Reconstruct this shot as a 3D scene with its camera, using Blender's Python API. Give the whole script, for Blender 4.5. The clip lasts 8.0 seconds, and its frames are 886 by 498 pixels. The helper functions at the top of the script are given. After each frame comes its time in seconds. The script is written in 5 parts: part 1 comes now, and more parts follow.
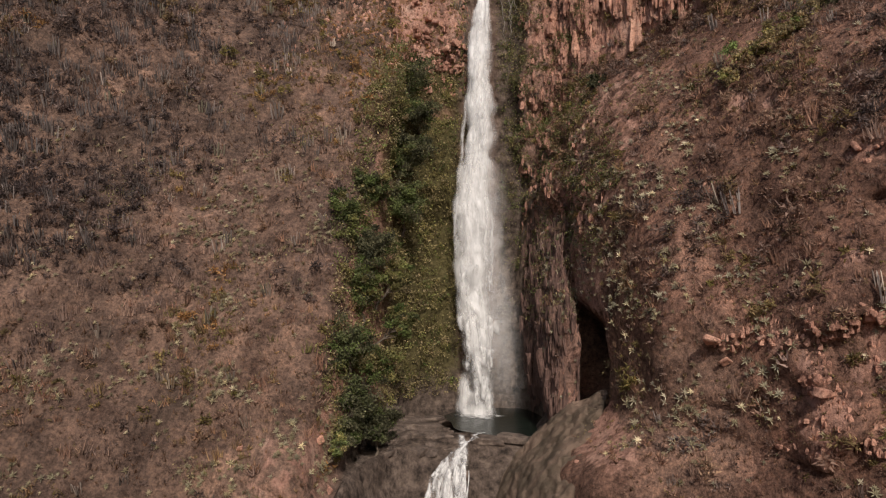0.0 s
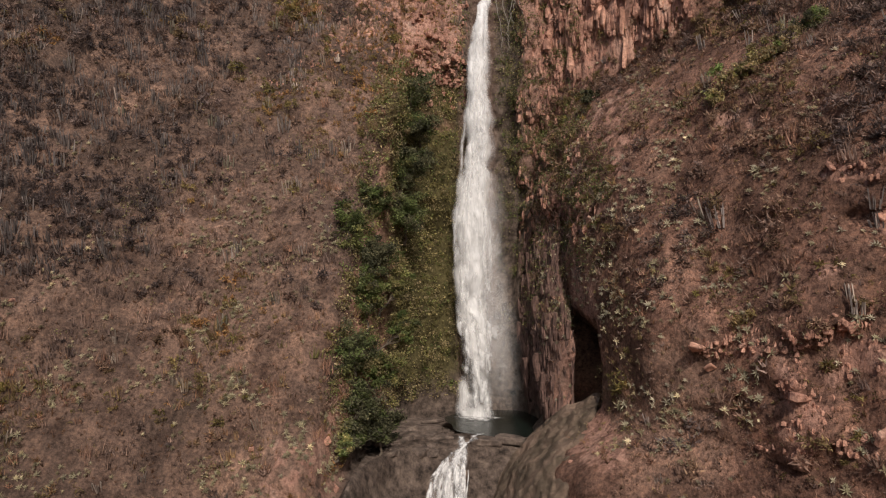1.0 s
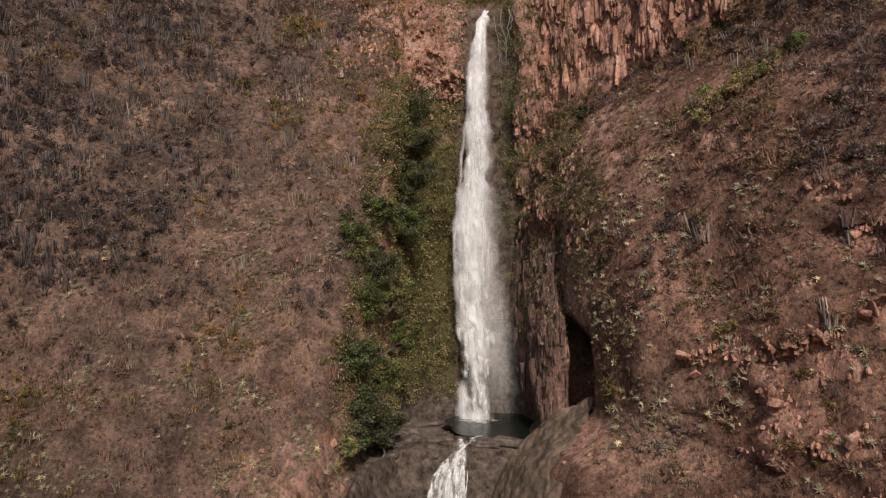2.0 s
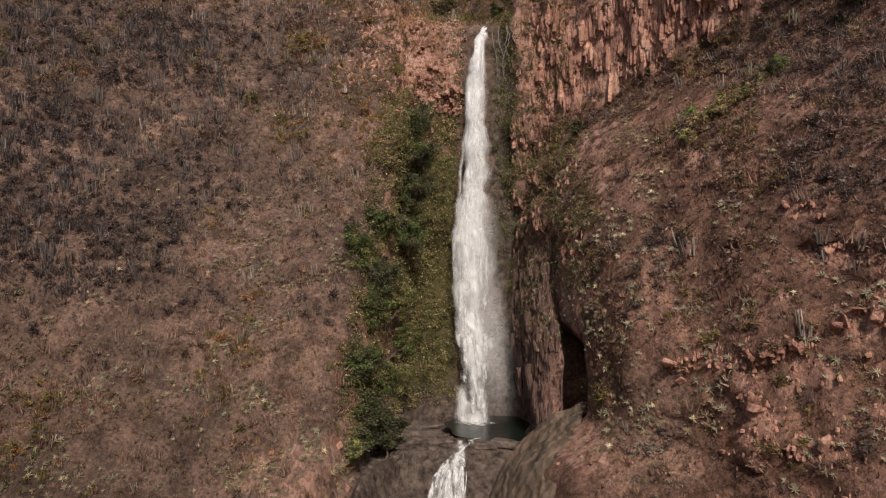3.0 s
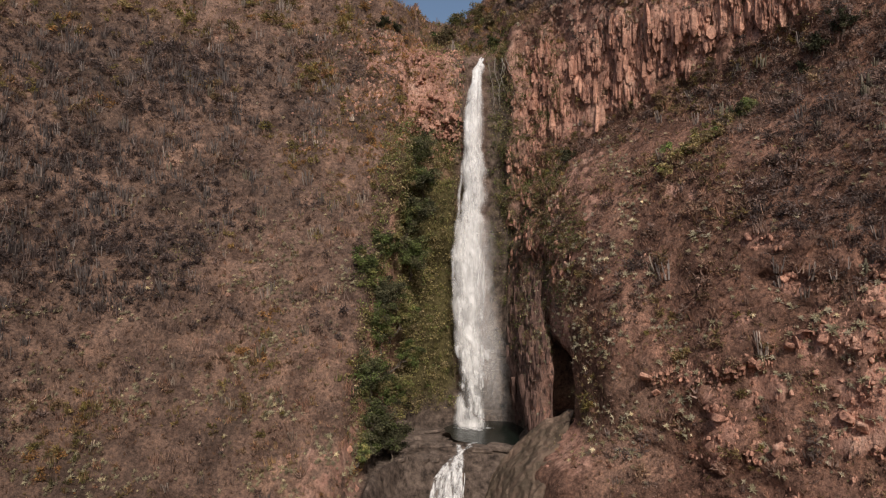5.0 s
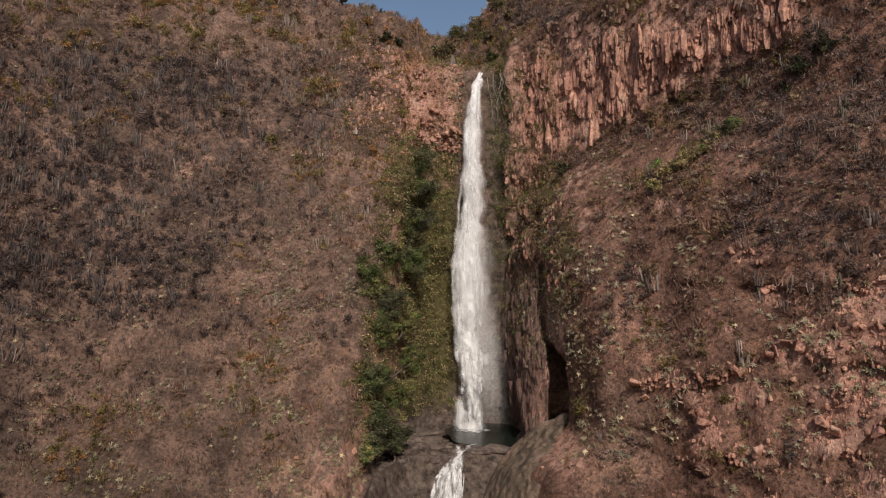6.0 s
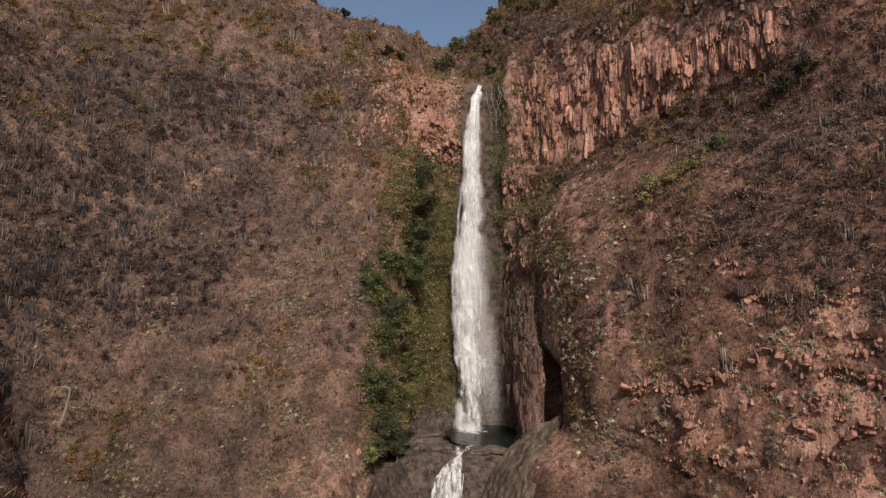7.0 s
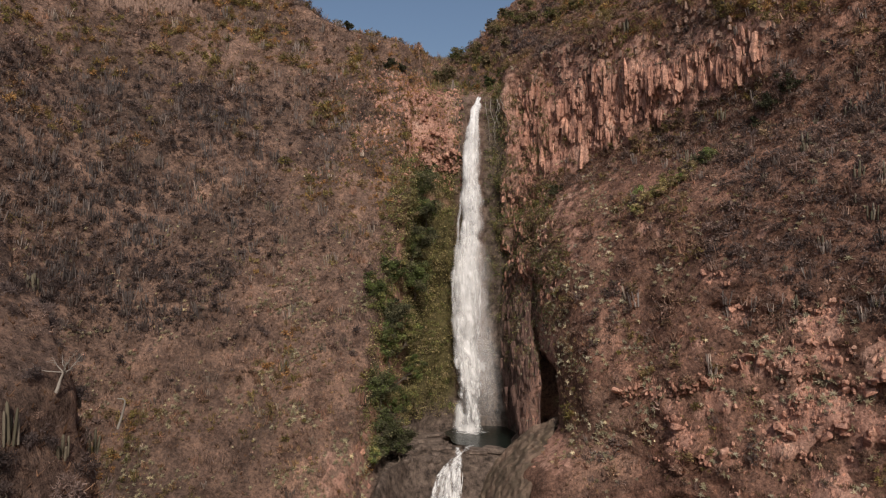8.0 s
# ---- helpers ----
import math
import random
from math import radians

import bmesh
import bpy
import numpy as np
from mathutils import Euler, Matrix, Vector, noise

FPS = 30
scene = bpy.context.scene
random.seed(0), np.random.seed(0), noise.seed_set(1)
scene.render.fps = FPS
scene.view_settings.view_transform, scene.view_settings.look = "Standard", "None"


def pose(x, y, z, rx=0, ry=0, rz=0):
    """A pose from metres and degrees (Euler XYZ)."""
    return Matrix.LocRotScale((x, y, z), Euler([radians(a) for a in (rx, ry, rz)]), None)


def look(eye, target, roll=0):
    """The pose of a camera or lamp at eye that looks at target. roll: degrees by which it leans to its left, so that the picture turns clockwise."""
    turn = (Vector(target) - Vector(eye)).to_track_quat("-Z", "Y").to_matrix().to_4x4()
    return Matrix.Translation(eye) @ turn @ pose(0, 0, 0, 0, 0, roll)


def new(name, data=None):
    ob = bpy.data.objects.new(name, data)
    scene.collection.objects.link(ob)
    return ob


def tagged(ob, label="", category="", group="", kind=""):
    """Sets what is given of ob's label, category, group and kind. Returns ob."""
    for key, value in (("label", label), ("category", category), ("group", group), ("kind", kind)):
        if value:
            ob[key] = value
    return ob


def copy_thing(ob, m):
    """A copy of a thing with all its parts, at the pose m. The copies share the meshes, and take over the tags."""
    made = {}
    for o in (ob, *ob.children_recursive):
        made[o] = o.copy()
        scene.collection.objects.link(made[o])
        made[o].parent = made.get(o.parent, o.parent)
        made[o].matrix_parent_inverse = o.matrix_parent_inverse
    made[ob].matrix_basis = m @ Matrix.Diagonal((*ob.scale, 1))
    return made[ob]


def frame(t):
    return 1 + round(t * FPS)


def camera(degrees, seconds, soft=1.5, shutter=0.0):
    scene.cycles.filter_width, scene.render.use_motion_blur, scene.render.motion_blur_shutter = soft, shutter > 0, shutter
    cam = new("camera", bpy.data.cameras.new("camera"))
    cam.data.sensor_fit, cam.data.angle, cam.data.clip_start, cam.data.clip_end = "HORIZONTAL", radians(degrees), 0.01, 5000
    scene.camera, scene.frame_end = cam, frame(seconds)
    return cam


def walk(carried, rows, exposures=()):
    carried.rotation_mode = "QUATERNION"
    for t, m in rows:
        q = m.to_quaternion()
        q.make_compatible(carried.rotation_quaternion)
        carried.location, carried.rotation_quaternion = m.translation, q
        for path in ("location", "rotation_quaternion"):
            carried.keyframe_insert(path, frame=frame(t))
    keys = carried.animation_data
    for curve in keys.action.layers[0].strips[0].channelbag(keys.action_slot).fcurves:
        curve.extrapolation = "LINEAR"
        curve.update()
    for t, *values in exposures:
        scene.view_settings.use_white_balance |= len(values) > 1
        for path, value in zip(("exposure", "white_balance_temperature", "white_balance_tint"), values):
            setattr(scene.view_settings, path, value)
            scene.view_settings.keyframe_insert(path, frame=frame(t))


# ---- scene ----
# ---------------------------------------------------------------- camera
cam = camera(62.2, 8.0, soft=1.15)
ROWS = [
    (0, 0.57, 0.08, 20.00, 0.33, 0.05, 0.60),
    (0.5, 0.41, -2.11, 20.58, 0.35, 0.06, 0.52),
    (1, 0.26, -4.37, 21.21, 0.36, 0.07, 0.44),
    (1.5, 0.12, -6.68, 21.89, 0.38, 0.08, 0.36),
    (2.25, -0.06, -10.23, 22.98, 0.39, 0.09, 0.27),
    (3, -0.23, -13.89, 24.13, 0.39, 0.11, 0.18),
    (3.5, -0.33, -16.37, 24.93, 0.39, 0.12, 0.14),
    (4, -0.42, -18.90, 25.75, 0.39, 0.13, 0.10),
    (4.5, -0.50, -21.45, 26.59, 0.38, 0.14, 0.06),
    (5.25, -0.60, -25.33, 27.85, 0.36, 0.15, 0.02),
    (6, -0.68, -29.26, 29.12, 0.34, 0.17, 0.00),
    (6.5, -0.72, -31.90, 29.96, 0.32, 0.18, -0.01),
    (7, -0.76, -34.56, 30.78, 0.30, 0.19, -0.01),
    (7.5, -0.78, -37.22, 31.59, 0.27, 0.20, -0.01),
    (8, -0.79, -39.89, 32.38, 0.24, 0.21, 0.01),
]
walk(cam, [(t, pose(x, y, z, 90 + p, 0, w) @ pose(0, 0, 0, 0, 0, r)) for t, x, y, z, p, r, w in ROWS], exposures=[(0, -0.05), (8, -0.05)])

# ---------------------------------------------------------------- daylight
SUN_EL, SUN_RIGHT = radians(40), radians(10)      # behind the camera, a little to its right
world = bpy.data.worlds.new("world")
scene.world = world
world.use_nodes = True
nt = world.node_tree
sky = nt.nodes.new("ShaderNodeTexSky")
sky.sky_type = 'NISHITA'
sky.sun_disc = False
sky.sun_elevation, sky.sun_rotation = SUN_EL, math.pi - SUN_RIGHT
sky.dust_density, sky.air_density = 3.0, 0.9
nt.nodes["Background"].inputs["Strength"].default_value = 0.092
nt.links.new(sky.outputs[0], nt.nodes["Background"].inputs["Color"])
sun = new("sun", bpy.data.lights.new("sun", 'SUN'))
sun.data.energy, sun.data.angle, sun.data.color = 2.68, radians(0.6), (1.0, 0.912, 0.822)
sun_way = Vector((math.sin(SUN_RIGHT) * math.cos(SUN_EL), -math.cos(SUN_RIGHT) * math.cos(SUN_EL), math.sin(SUN_EL)))
sun.matrix_world = look(sun_way * 200, (0, 0, 0))

# ---------------------------------------------------------------- number tools
RNG = np.random.default_rng(7)


def vnoise(p, seed=0):
    """Smooth value noise, -1 to 1, at the points p (n, 3)."""
    i = np.floor(p).astype(np.int64)
    f = p - i
    f = f * f * (3 - 2 * f)
    out = np.zeros(len(p))
    for dx in (0, 1):
        for dy in (0, 1):
            for dz in (0, 1):
                h = (i[:, 0] + dx) * 374761393 + (i[:, 1] + dy) * 668265263 + (i[:, 2] + dz) * 2147483647 + seed * 974711
                h = (h ^ (h >> 13)) * 1274126177 & 0x7fffffff
                h = (h ^ (h >> 16)) & 0xffff
                w = (f[:, 0] if dx else 1 - f[:, 0]) * (f[:, 1] if dy else 1 - f[:, 1]) * (f[:, 2] if dz else 1 - f[:, 2])
                out += w * (h / 32767.5 - 1)
    return out


def fbm(p, size, octaves=3, seed=0):
    p = np.asarray(p) / size
    out, amp = 0, 1.0
    for o in range(octaves):
        out = out + amp * vnoise(p * 2 ** o + 17.3 * o, seed + o)
        amp *= 0.5
    return out


def smooth(a, b, x):
    t = np.clip((x - a) / (b - a), 0, 1)
    return t * t * (3 - 2 * t)


def mesh_of(name, verts, faces, mat, attrs=None, shade=False, mat_slots=None):
    """A mesh from arrays: verts (n, 3), faces (m, 3 or 4); attrs: point attributes."""
    me = bpy.data.meshes.new(name)
    verts, faces = np.asarray(verts, np.float32), np.asarray(faces, np.int32)
    m, k = faces.shape
    me.vertices.add(len(verts))
    me.vertices.foreach_set("co", verts.ravel())
    me.loops.add(m * k)
    me.loops.foreach_set("vertex_index", faces.ravel())
    me.polygons.add(m)
    me.polygons.foreach_set("loop_start", np.arange(0, m * k, k, dtype=np.int32))
    me.polygons.foreach_set("loop_total", np.full(m, k, np.int32))
    me.polygons.foreach_set("use_smooth", np.full(m, shade))
    attrs = dict(attrs or {})
    if "tone" in attrs:
        attrs.setdefault("vigour", np.ones(len(verts)))
    for key, values in attrs.items():
        at = me.attributes.new(key, 'FLOAT', 'POINT')
        at.data.foreach_set("value", np.asarray(values, np.float32))
    me.materials.append(mat)
    me.update(calc_edges=True)
    me.validate()
    return me


def part(name, me, parent, label=""):
    ob = new(name, me)
    ob.parent = parent
    return tagged(ob, label)


# ---------------------------------------------------------------- materials
def material(name, rough=0.9, spec=0.2):
    m = bpy.data.materials.new(name)
    m.use_nodes = True
    b = m.node_tree.nodes["Principled BSDF"]
    b.inputs["Roughness"].default_value = rough
    b.inputs["Specular IOR Level"].default_value = spec
    return m, m.node_tree, b


def node(nt, kind, **sets):
    n = nt.nodes.new(kind)
    for key, value in sets.items():
        n.inputs[key.replace("_", " ")].default_value = value
    return n


def noise_node(nt, scale, detail=6, rough=0.6, vector=None):
    n = node(nt, "ShaderNodeTexNoise", Scale=scale, Detail=detail, Roughness=rough)
    if vector is not None:
        nt.links.new(vector, n.inputs["Vector"])
    return n.outputs["Fac"]


def ramp(nt, fac, stops):
    r = nt.nodes.new("ShaderNodeValToRGB")
    e = r.color_ramp.elements
    while len(e) < len(stops):
        e.new(0.5)
    for el, (pos, col) in zip(e, stops):
        el.position, el.color = pos, (*col, 1)
    nt.links.new(fac, r.inputs[0])
    return r.outputs[0]


def mix(nt, fac, a, b, kind='MIX'):
    n = nt.nodes.new("ShaderNodeMix")
    n.data_type, n.blend_type = 'RGBA', kind
    for sock, value in ((0, fac), (6, a), (7, b)):
        if isinstance(value, (int, float)):
            n.inputs[sock].default_value = value
        elif isinstance(value, tuple):
            n.inputs[sock].default_value = (*value, 1)
        else:
            nt.links.new(value, n.inputs[sock])
    return n.outputs[2]


def maths(nt, op, a, b=0.0):
    n = nt.nodes.new("ShaderNodeMath")
    n.operation = op
    for sock, value in ((0, a), (1, b)):
        if isinstance(value, (int, float)):
            n.inputs[sock].default_value = value
        else:
            nt.links.new(value, n.inputs[sock])
    return n.outputs[0]


def attribute(nt, name):
    n = nt.nodes.new("ShaderNodeAttribute")
    n.attribute_name = name
    return n.outputs["Fac"]


def place(nt, sx=1, sy=1, sz=1):
    g = nt.nodes.new("ShaderNodeNewGeometry")
    m = nt.nodes.new("ShaderNodeMapping")
    m.inputs["Scale"].default_value = (sx, sy, sz)
    nt.links.new(g.outputs["Position"], m.inputs["Vector"])
    return m.outputs[0]


def bump(nt, bsdf, height, strength, dist):
    b = nt.nodes.new("ShaderNodeBump")
    b.inputs["Strength"].default_value, b.inputs["Distance"].default_value = strength, dist
    nt.links.new(height, b.inputs["Height"])
    nt.links.new(b.outputs[0], bsdf.inputs["Normal"])


def rock_colour(nt, pos, flute):
    """Salmon volcanic rock with grey crusts, dark streaks and a fine grain."""
    base = ramp(nt, noise_node(nt, 0.22, 8, 0.65, pos), [(0.3, (0.33, 0.185, 0.137)), (0.48, (0.51, 0.288, 0.218)), (0.62, (0.6, 0.37, 0.285)), (0.8, (0.54, 0.42, 0.345))])
    fine = ramp(nt, noise_node(nt, 2.1, 8, 0.7, pos), [(0.32, (0.5, 0.47, 0.46)), (0.5, (1, 1, 1)), (0.8, (1.2, 1.15, 1.1))])
    streak = ramp(nt, noise_node(nt, 0.9, 5, 0.65, flute), [(0.34, (0.45, 0.43, 0.45)), (0.48, (1, 1, 1))])
    crack = ramp(nt, noise_node(nt, 1.7, 3, 0.6, flute), [(0.37, (0.16, 0.13, 0.12)), (0.43, (1, 1, 1))])
    c = mix(nt, 1.0, base, fine, 'MULTIPLY')
    c = mix(nt, 0.45, c, crack, 'MULTIPLY')
    return mix(nt, 0.75, c, streak, 'MULTIPLY')


def ground_material():
    m, nt, b = material("canyon_ground", 0.95, 0.1)
    pos, flute = place(nt), place(nt, 1, 1, 0.12)
    field = noise_node(nt, 0.055, 8, 0.62, pos)
    red = ramp(nt, field, [(0.3, (0.145, 0.088, 0.066)), (0.45, (0.225, 0.13, 0.098)), (0.58, (0.305, 0.175, 0.132)), (0.72, (0.39, 0.238, 0.182))])
    tan = ramp(nt, field, [(0.3, (0.1, 0.074, 0.06)), (0.45, (0.165, 0.112, 0.09)), (0.58, (0.235, 0.155, 0.122)), (0.72, (0.32, 0.213, 0.168))])
    soil = mix(nt, attribute(nt, "red_soil"), tan, red)
    soil = mix(nt, attribute(nt, "pale_soil"), soil, ramp(nt, field, [(0.35, (0.24, 0.155, 0.12)), (0.65, (0.42, 0.275, 0.21))]))
    grain = ramp(nt, noise_node(nt, 1.9, 10, 0.8, pos), [(0.34, (0.22, 0.2, 0.19)), (0.5, (0.85, 0.85, 0.85)), (0.66, (1.6, 1.5, 1.35))])
    soil = mix(nt, 1.0, soil, grain, 'MULTIPLY')
    soil = mix(nt, 1.0, soil, ramp(nt, noise_node(nt, 0.3, 4, 0.6, pos), [(0.36, (0.62, 0.6, 0.6)), (0.5, (1, 1, 1)), (0.64, (1.35, 1.3, 1.25))]), 'MULTIPLY')
    rock = rock_colour(nt, pos, flute)
    edge = maths(nt, 'ADD', attribute(nt, "rock"), maths(nt, 'MULTIPLY', maths(nt, 'SUBTRACT', noise_node(nt, 0.5, 6, 0.65, pos), 0.5), 1.3))
    c = mix(nt, ramp(nt, edge, [(0.42, (0, 0, 0)), (0.6, (1, 1, 1))]), soil, rock)
    green = ramp(nt, noise_node(nt, 1.1, 8, 0.7, pos), [(0.35, (0.05, 0.042, 0.022)), (0.55, (0.13, 0.11, 0.05)), (0.75, (0.2, 0.165, 0.085))])
    c = mix(nt, attribute(nt, "moss"), c, green)
    # one dark colour for wet rock and for shade painted on the rock
    wet_shade = ramp(nt, noise_node(nt, 0.8, 8, 0.7, pos), [(0.35, (0.04, 0.031, 0.026)), (0.52, (0.15, 0.113, 0.092)), (0.73, (0.3, 0.23, 0.185))])
    c = mix(nt, attribute(nt, "wet_shade"), c, wet_shade)
    nt.links.new(c, b.inputs["Base Color"])
    rg = nt.nodes.new("ShaderNodeMapRange")
    rg.inputs["To Min"].default_value, rg.inputs["To Max"].default_value = 0.95, 0.7
    nt.links.new(attribute(nt, "wet_shade"), rg.inputs["Value"])
    nt.links.new(rg.outputs[0], b.inputs["Roughness"])
    bump(nt, b, maths(nt, 'ADD', noise_node(nt, 1.1, 10, 0.7, pos), noise_node(nt, 0.8, 6, 0.7, flute)), 0.9, 0.7)
    return m


def column_material(name):
    m, nt, b = material(name, 0.9, 0.15)
    pos, flute = place(nt), place(nt, 1, 1, 0.1)
    c = rock_colour(nt, pos, flute)
    info = nt.nodes.new("ShaderNodeObjectInfo")
    tone = ramp(nt, info.outputs["Random"], [(0, (0.9, 0.86, 0.85)), (0.5, (1.12, 1.08, 1.05)), (1, (1.4, 1.34, 1.27))])
    c = mix(nt, 1.0, c, tone, 'MULTIPLY')
    nt.links.new(c, b.inputs["Base Color"])
    bump(nt, b, noise_node(nt, 1.6, 10, 0.7, pos), 0.9, 0.4)
    return m


def leafy_material(name, stops, rough=0.8, through_light=0.0):
    """Foliage or dry twigs: the plant's own tone, varied from leaf to leaf."""
    m, nt, b = material(name, rough, 0.15)
    g = nt.nodes.new("ShaderNodeNewGeometry")
    c = ramp(nt, attribute(nt, "tone"), stops)
    v = ramp(nt, g.outputs["Random Per Island"], [(0, (0.55, 0.54, 0.53)), (0.5, (0.95, 0.95, 0.95)), (0.88, (1.25, 1.22, 1.18)), (1, (1.7, 1.62, 1.5))])
    c = mix(nt, 1.0, c, v, 'MULTIPLY')
    c = mix(nt, 1.0, c, ramp(nt, maths(nt, 'MULTIPLY', attribute(nt, "vigour"), 0.5), [(0, (0, 0, 0)), (1, (2, 2, 2))]), 'MULTIPLY')
    nt.links.new(c, b.inputs["Base Color"])
    if through_light:
        tr = nt.nodes.new("ShaderNodeBsdfTranslucent")
        nt.links.new(c, tr.inputs["Color"])
        both = nt.nodes.new("ShaderNodeMixShader")
        both.inputs[0].default_value = through_light
        nt.links.new(b.outputs[0], both.inputs[1])
        nt.links.new(tr.outputs[0], both.inputs[2])
        nt.links.new(both.outputs[0], nt.nodes["Material Output"].inputs["Surface"])
    return m


def bark_material(name, a, bcol):
    m, nt, b = material(name, 0.95, 0.1)
    pos = place(nt, 1, 1, 0.3)
    nt.links.new(ramp(nt, noise_node(nt, 4, 8, 0.7, pos), [(0.3, a), (0.7, bcol)]), b.inputs["Base Color"])
    bump(nt, b, noise_node(nt, 8, 6, 0.7, pos), 0.6, 0.05)
    return m


def water_material(name, scale, low, high, floor=0.0, drawn=0.12):
    """Falling water: white threads and billows with thinner water between them. drawn: how far the threads are drawn out downward."""
    m, nt, b = material(name, 0.6, 0.2)
    b.inputs["Base Color"].default_value = (0.84, 0.83, 0.82, 1)
    lumps = noise_node(nt, scale * 0.7, 6, 0.6, place(nt, 1, 1, 0.4))
    n = maths(nt, 'ADD', maths(nt, 'MULTIPLY', noise_node(nt, scale, 6, 0.6, place(nt, 1, 1, drawn)), 0.6), maths(nt, 'MULTIPLY', lumps, 0.4))
    bump(nt, b, n, 0.5, 0.5)
    r = nt.nodes.new("ShaderNodeMapRange")
    r.interpolation_type = 'SMOOTHSTEP'
    for key, value in (("From Min", low), ("From Max", high), ("To Min", floor), ("To Max", 1.0)):
        r.inputs[key].default_value = value
    nt.links.new(n, r.inputs["Value"])
    nt.links.new(maths(nt, 'MULTIPLY', r.outputs[0], attribute(nt, "body")), b.inputs["Alpha"])
    return m


GROUND = ground_material()
COLUMN = column_material("column_rock")
# a darker, duller reddish brown than column_rock, for the buttress columns
BUTT_ROCK = bark_material("buttress_rock", (0.045, 0.032, 0.029), (0.27, 0.165, 0.135))
CRUST_ROCK = bark_material("crusted_grey_rock", (0.1, 0.066, 0.053), (0.4, 0.27, 0.21))
SCRUB = leafy_material("dry_scrub", [(0, (0.13, 0.096, 0.088)), (0.22, (0.26, 0.19, 0.168)), (0.42, (0.37, 0.252, 0.198)), (0.6, (0.40, 0.228, 0.16)), (0.74, (0.34, 0.225, 0.125)), (0.9, (0.19, 0.17, 0.07)), (1, (0.10, 0.11, 0.04))], 0.85, 0.25)
GRASS = leafy_material("dry_grass", [(0, (0.16, 0.09, 0.055)), (0.5, (0.28, 0.168, 0.11)), (1, (0.38, 0.265, 0.185))], 0.85, 0.35)
AGAVE = leafy_material("agave_leaf", [(0, (0.24, 0.2, 0.12)), (0.5, (0.37, 0.33, 0.22)), (1, (0.5, 0.455, 0.35))], 0.6)
CACTUS = leafy_material("cactus_skin", [(0, (0.085, 0.078, 0.052)), (0.5, (0.15, 0.13, 0.092)), (1, (0.24, 0.205, 0.16))], 0.75)
STEM = leafy_material("stem_skin", [(0, (0.15, 0.128, 0.122)), (0.5, (0.27, 0.225, 0.2)), (1, (0.4, 0.32, 0.24))], 0.8)
LEAF = leafy_material("tree_leaf", [(0, (0.085, 0.09, 0.055)), (0.3, (0.18, 0.175, 0.105)), (0.6, (0.155, 0.205, 0.07)), (0.8, (0.29, 0.26, 0.11)), (1, (0.33, 0.265, 0.16))], 0.6, 0.42)
SHRUB = leafy_material("shrub_leaf", [(0, (0.115, 0.09, 0.086)), (0.25, (0.21, 0.157, 0.14)), (0.5, (0.29, 0.187, 0.142)), (0.7, (0.26, 0.195, 0.09)), (0.85, (0.235, 0.2, 0.07)), (1, (0.4, 0.225, 0.095))], 0.8, 0.3)
BARK = bark_material("bark", (0.09, 0.07, 0.055), (0.2, 0.165, 0.13))
DEADWOOD = bark_material("dead_wood", (0.22, 0.19, 0.16), (0.42, 0.38, 0.33))
WATER = water_material("falling_water", 0.9, 0.34, 0.62, 0.38, 0.13)
STRAND = water_material("water_threads", 1.3, 0.38, 0.62, 0.05)
CURTAIN = water_material("cascade_water", 1.5, 0.4, 0.62, 0.12, 0.05)
SPRAY = water_material("spray", 0.3, 0.28, 0.75, 0.25, 0.5)

# ---------------------------------------------------------------- the canyon sheet
# Plan of the canyon's foot, from the mouth behind the camera round the head and back out.
# x, y, the horizontal way in which the slope leans back, height of the rim, steepness
LEFT_FOOT = [
    (-260, -2500, -1, 0, 70, 0.7), (-80, -130, -1, 0, 60, 0.7), (-27, -45, -1, 0, 30, 0.4), (-10.5, -9, -1, 0, 27.8, 0.22),
    (-44, 14, -1, 0.1, 60, 0.4), (-70, 42, -0.8, 0.5, 110, 0.6), (-66, 70, -0.25, 0.95, 120, 0.68), (-48, 79.5, 0, 1, 103, 0.68),
    (-30, 84, 0, 1, 90, 0.68), (-16, 82.5, 0, 1, 83, 0.68),
]
CHUTE_FOOT = [(-10.5, 96), (-6.5, 108), (-2, 113), (5, 114), (11.5, 114)]
# x, y, way, how much sooner (in metres of height) the slope meets the crag, x high up, x under the pool's level
RIGHT_FOOT = [
    (13.2, 107, 0, 1, 14, 13.2, 15), (13.8, 98, 0, 1, 10, 14.4, 14.5), (17.0, 94, 0, 1, 7, 15.8, 13.8), (17.4, 105, 0, 1, -11, 16.3, 13.4), (24, 106, 0, 1, -11, 16.9, 13.0), (23.5, 96, 0, 1, 1, 17.6, 12.6), (18.9, 85, 0, 1, 4, 18.6, 12),
    (22, 74.5, 0, 1, 3, 22, 14.5), (28, 68.5, 0, 1, 1, 28, 26), (36, 58, 0, 1, -1, 36, 36), (50, 45, 0, 1, -4, 50, 50),
    (60, 28, 0.5, 0.8, -6, 60, 60), (70, -12, 1, 0, -6, 70, 70), (92, -130, 1, 0, -6, 92, 92), (260, -2500, 1, 0, -6, 260, 260),
]
CHUTE_V = [-32, -20, -16.5, -14.5, -13.2, -12, -11, -5, -3, 23, 50, 64, 68, 100, 130]
CHUTE_BACK = [-28, -24.5, -22.5, -20.5, -18.5, -16, -12, -1, 0, 6, 7, 9, 11.5, 51, 88]
CHUTE_Z = [-32, -14, -9, -6.4, -4.7, -3.7, -5.4, -5.4, -2, 23, 50, 64, 67.2, 86, 89]
